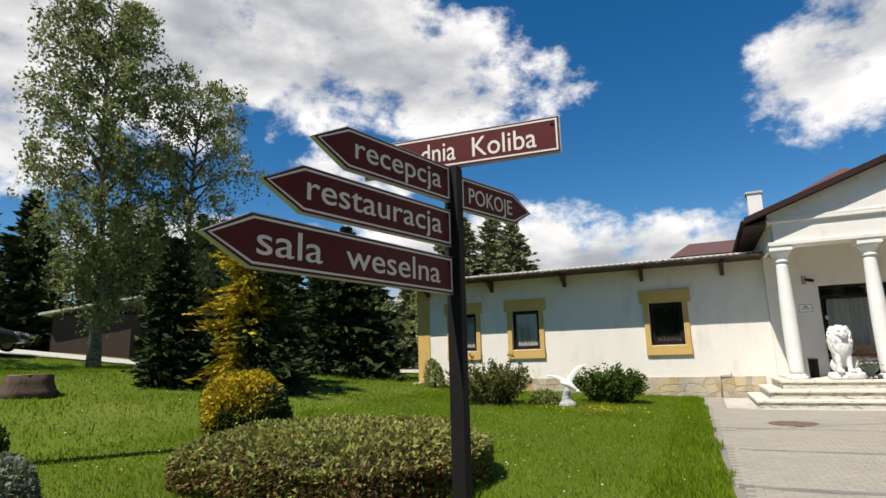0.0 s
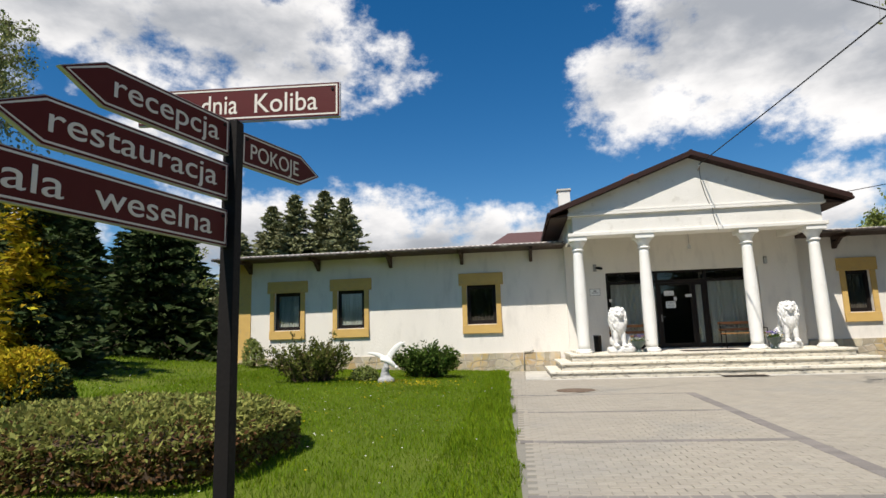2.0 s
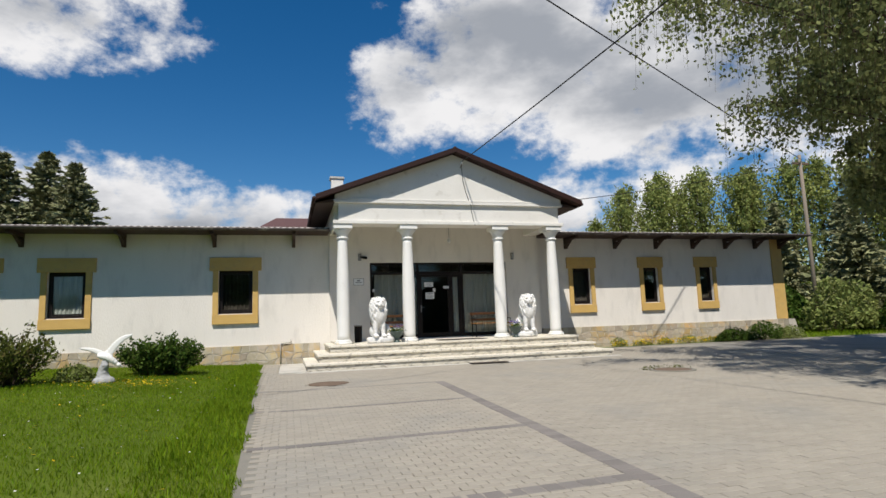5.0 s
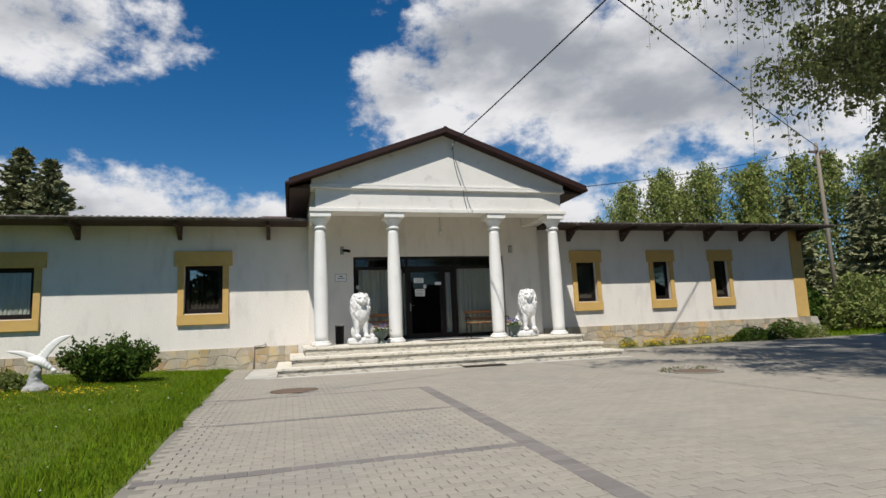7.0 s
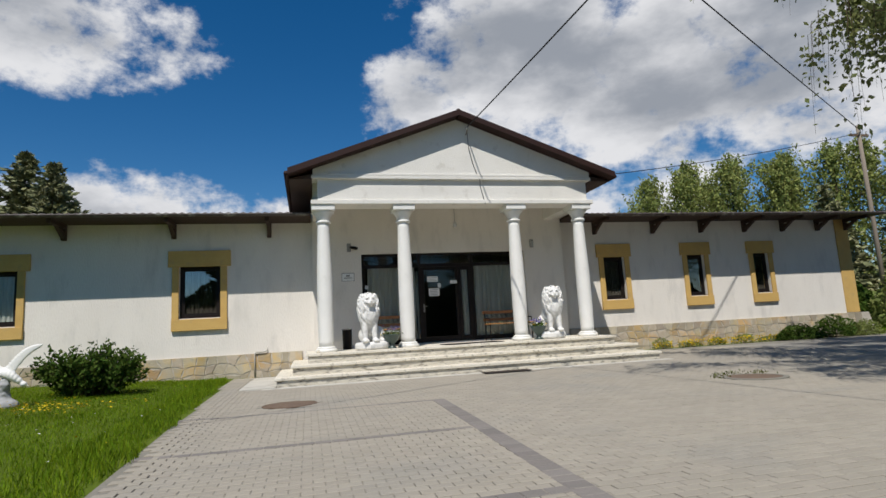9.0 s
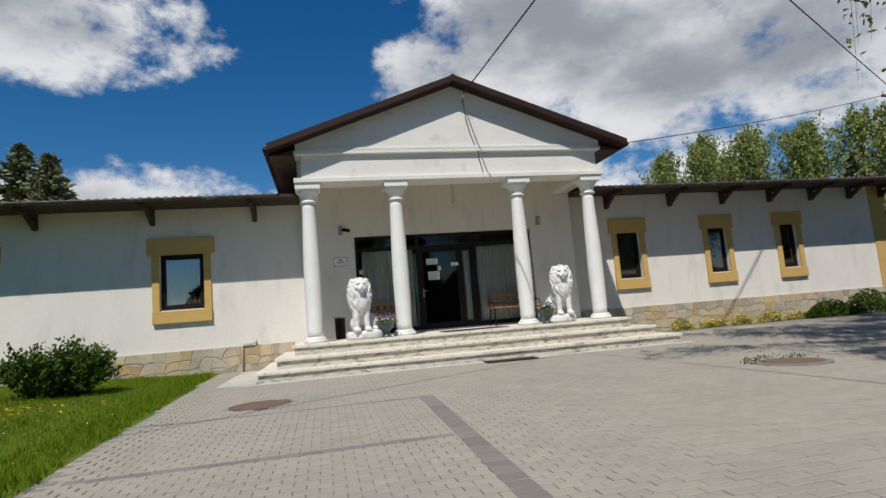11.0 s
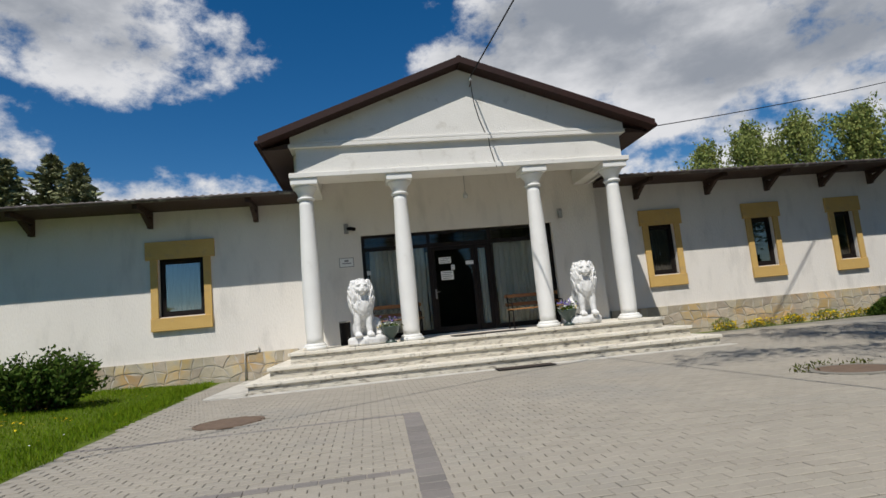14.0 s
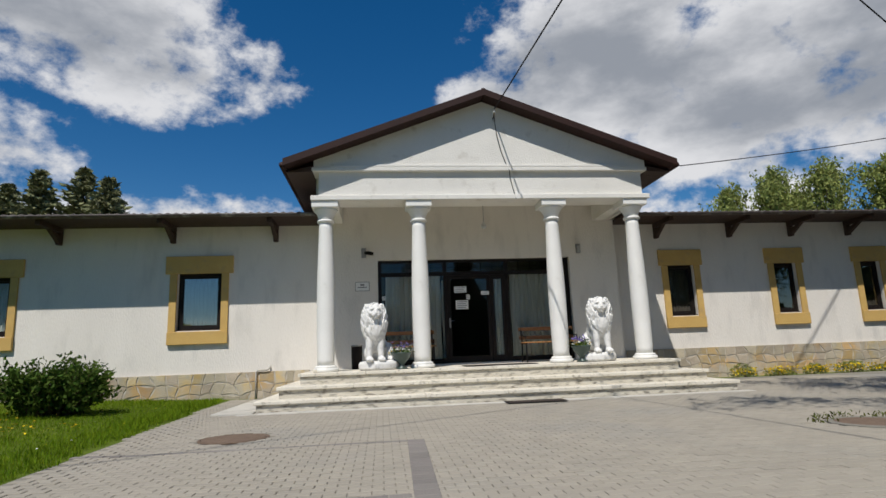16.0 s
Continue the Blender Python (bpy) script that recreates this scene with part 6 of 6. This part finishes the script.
pole(20.0, 5.2, 9.0, "slim weathered timber utility pole at the house corner", 0.10)
pole(-14.6, -14.9, 8.7, "dark timber utility pole at the edge of the lawn", 0.13)

# manhole covers
mh = thing("manhole_cover", "rusty round cast iron cover set in the paving", "manhole", at=(-4.15, -4.30, gz(-4, -4.3) + 0.012))
part("ring", lathe(bmesh.new(), [(0.43, 0.0), (0.43, 0.012), (0.40, 0.014), (0.39, 0.0)], 32), M["iron"], mh)
part("cover", lathe(bmesh.new(), [(0.388, 0.0), (0.388, 0.013), (0.35, 0.017), (0.02, 0.017)], 32), M["iron"], mh)
mh = thing("manhole_cover", "round concrete cover with weeds at its rim", "manhole", at=(3.35, -5.7, gz(3.35, -5.7) + 0.012))
part("ring", lathe(bmesh.new(), [(0.50, 0.0), (0.50, 0.016), (0.42, 0.02), (0.41, 0.0)], 32), M["bed"], mh)
part("cover", lathe(bmesh.new(), [(0.405, 0.0), (0.405, 0.016), (0.02, 0.018)], 32), M["iron"], mh)
rng = np.random.default_rng(77)
n = 130
th = rng.uniform(0.4, 2.9, n)
c = np.c_[np.cos(th) * rng.normal(0.56, 0.09, n), np.sin(th) * rng.normal(0.56, 0.09, n), rng.uniform(0.01, 0.07, n)]
a, b = leaf_axes(n, 0.032, 0.35, np.array([0, 0, 1.0]), 0.5, rng)
quads("rim_weed", c, a, b, M["leaf_shrub"], mh, "small weeds round the rim")

# ---- paving stones ----
PW, PD, GAP = 0.18, 0.105, 0.006


def paver_verts(cx, cy, w, d, zc, lift=0.0):
    hx, hy, e = w / 2 - GAP / 2, d / 2 - GAP / 2, 0.006
    z = zc + 0.02 + lift
    return [(cx - hx, cy - hy, zc + 0.002), (cx + hx, cy - hy, zc + 0.002), (cx + hx, cy + hy, zc + 0.002), (cx - hx, cy + hy, zc + 0.002),
            (cx - hx, cy - hy, z - 0.004), (cx + hx, cy - hy, z - 0.004), (cx + hx, cy + hy, z - 0.004), (cx - hx, cy + hy, z - 0.004),
            (cx - hx + e, cy - hy + e, z), (cx + hx - e, cy - hy + e, z), (cx + hx - e, cy + hy - e, z), (cx - hx + e, cy + hy - e, z)]


PF = [(0, 1, 5, 4), (1, 2, 6, 5), (2, 3, 7, 6), (3, 0, 4, 7), (4, 5, 9, 8), (5, 6, 10, 9), (6, 7, 11, 10), (7, 4, 8, 11), (8, 9, 10, 11)]
prng = random.Random(8)
verts, faces = [], []
piece = bpy.data.meshes.new("paver")
piece.from_pydata(paver_verts(0, 0, PW, PD, 0), [], PF)
piece.materials.append(M["paver_piece"])
row = 0
y = -14.4
while y < 1.7:
    x = -5.9 + (PW / 2 if row % 2 else 0)
    while x < 8.7:
        inside = x - PW / 2 > curb_x(y) + 0.02 and not (y > -1.52 and -5.2 < x < 4.6) and not (y > 1.2 and x > 4.4)
        if inside and (x + 4.15) ** 2 + (y + 4.30) ** 2 > 0.2 and (x - 3.35) ** 2 + (y + 5.7) ** 2 > 0.26:
            z = gz(x, y) + 0.003 * math.sin(x * 1.3) * math.sin(y * 0.9)
            if -8.2 < y < -7.66 and x < 4.2:
                ob = new("paver", piece)
                ob.matrix_world = pose(x, y, z + prng.uniform(-0.0015, 0.0015), prng.uniform(-0.4, 0.4) + math.degrees(0.03), prng.uniform(-0.4, 0.4), 0)
                ob.parent = pavement
            else:
                b0 = len(verts)
                verts += paver_verts(x, y, PW, PD, z, prng.uniform(-0.002, 0.002))
                faces += [tuple(b0 + i for i in f) for f in PF]
        x += PW
    y += PD
    row += 1
me = bpy.data.meshes.new("paver_field")
me.from_pydata(verts, [], faces)
me.materials.append(M["paver"])
pf = new("paver_field", me)
pf.parent = pavement
tagged(pf, "grey concrete pavers in running bond", kind="stuff")

# dark bands that mark the parking bays
verts, faces = [], []


def band(xa, ya, xb, yb, width):
    L = math.hypot(xb - xa, yb - ya)
    n = max(1, int(L / 0.165))
    ux, uy = (xb - xa) / L, (yb - ya) / L
    for k in range(n):
        c = (k + 0.5) * L / n
        cx, cy = xa + ux * c, ya + uy * c
        if (cx + 4.15) ** 2 + (cy + 4.30) ** 2 < 0.22:
            continue
        b0 = len(verts)
        for vx, vy, vz in paver_verts(0, 0, L / n, width, gz(cx, cy), 0.005 + prng.uniform(-0.001, 0.001)):
            verts.append((cx + ux * vx - uy * vy, cy + uy * vx + ux * vy, vz))
        faces.extend(tuple(b0 + i for i in f) for f in PF)


band(-1.93, -5.15, -2.16, -14.3, 0.20)
band(-5.60, -5.22, -2.03, -5.20, 0.09)
band(-5.50, -7.66, -2.10, -7.62, 0.11)
band(-5.42, -10.20, -2.14, -10.12, 0.15)
band(-5.36, -12.62, -2.20, -12.50, 0.18)
me = bpy.data.meshes.new("dark_paver_bands")
me.from_pydata(verts, [], faces)
me.materials.append(M["paver_dark"])
db = new("dark_paver_bands", me)
db.parent = pavement
tagged(db, "graphite pavers marking the parking bays", kind="stuff")

# flecks of old white paint on the wing wall
for x, z, w in ((-13.02, 2.93, 0.16), (-12.80, 2.92, 0.05), (-15.62, 2.96, 0.20)):
    fleck = solid("paint_fleck", boxed(x, x + w, YL - 0.004, YL - 0.001, z, z + 0.022), M["paper"])
    tagged(fleck, "small fleck of bright white paint on the wall", "paint mark", "paint flecks")
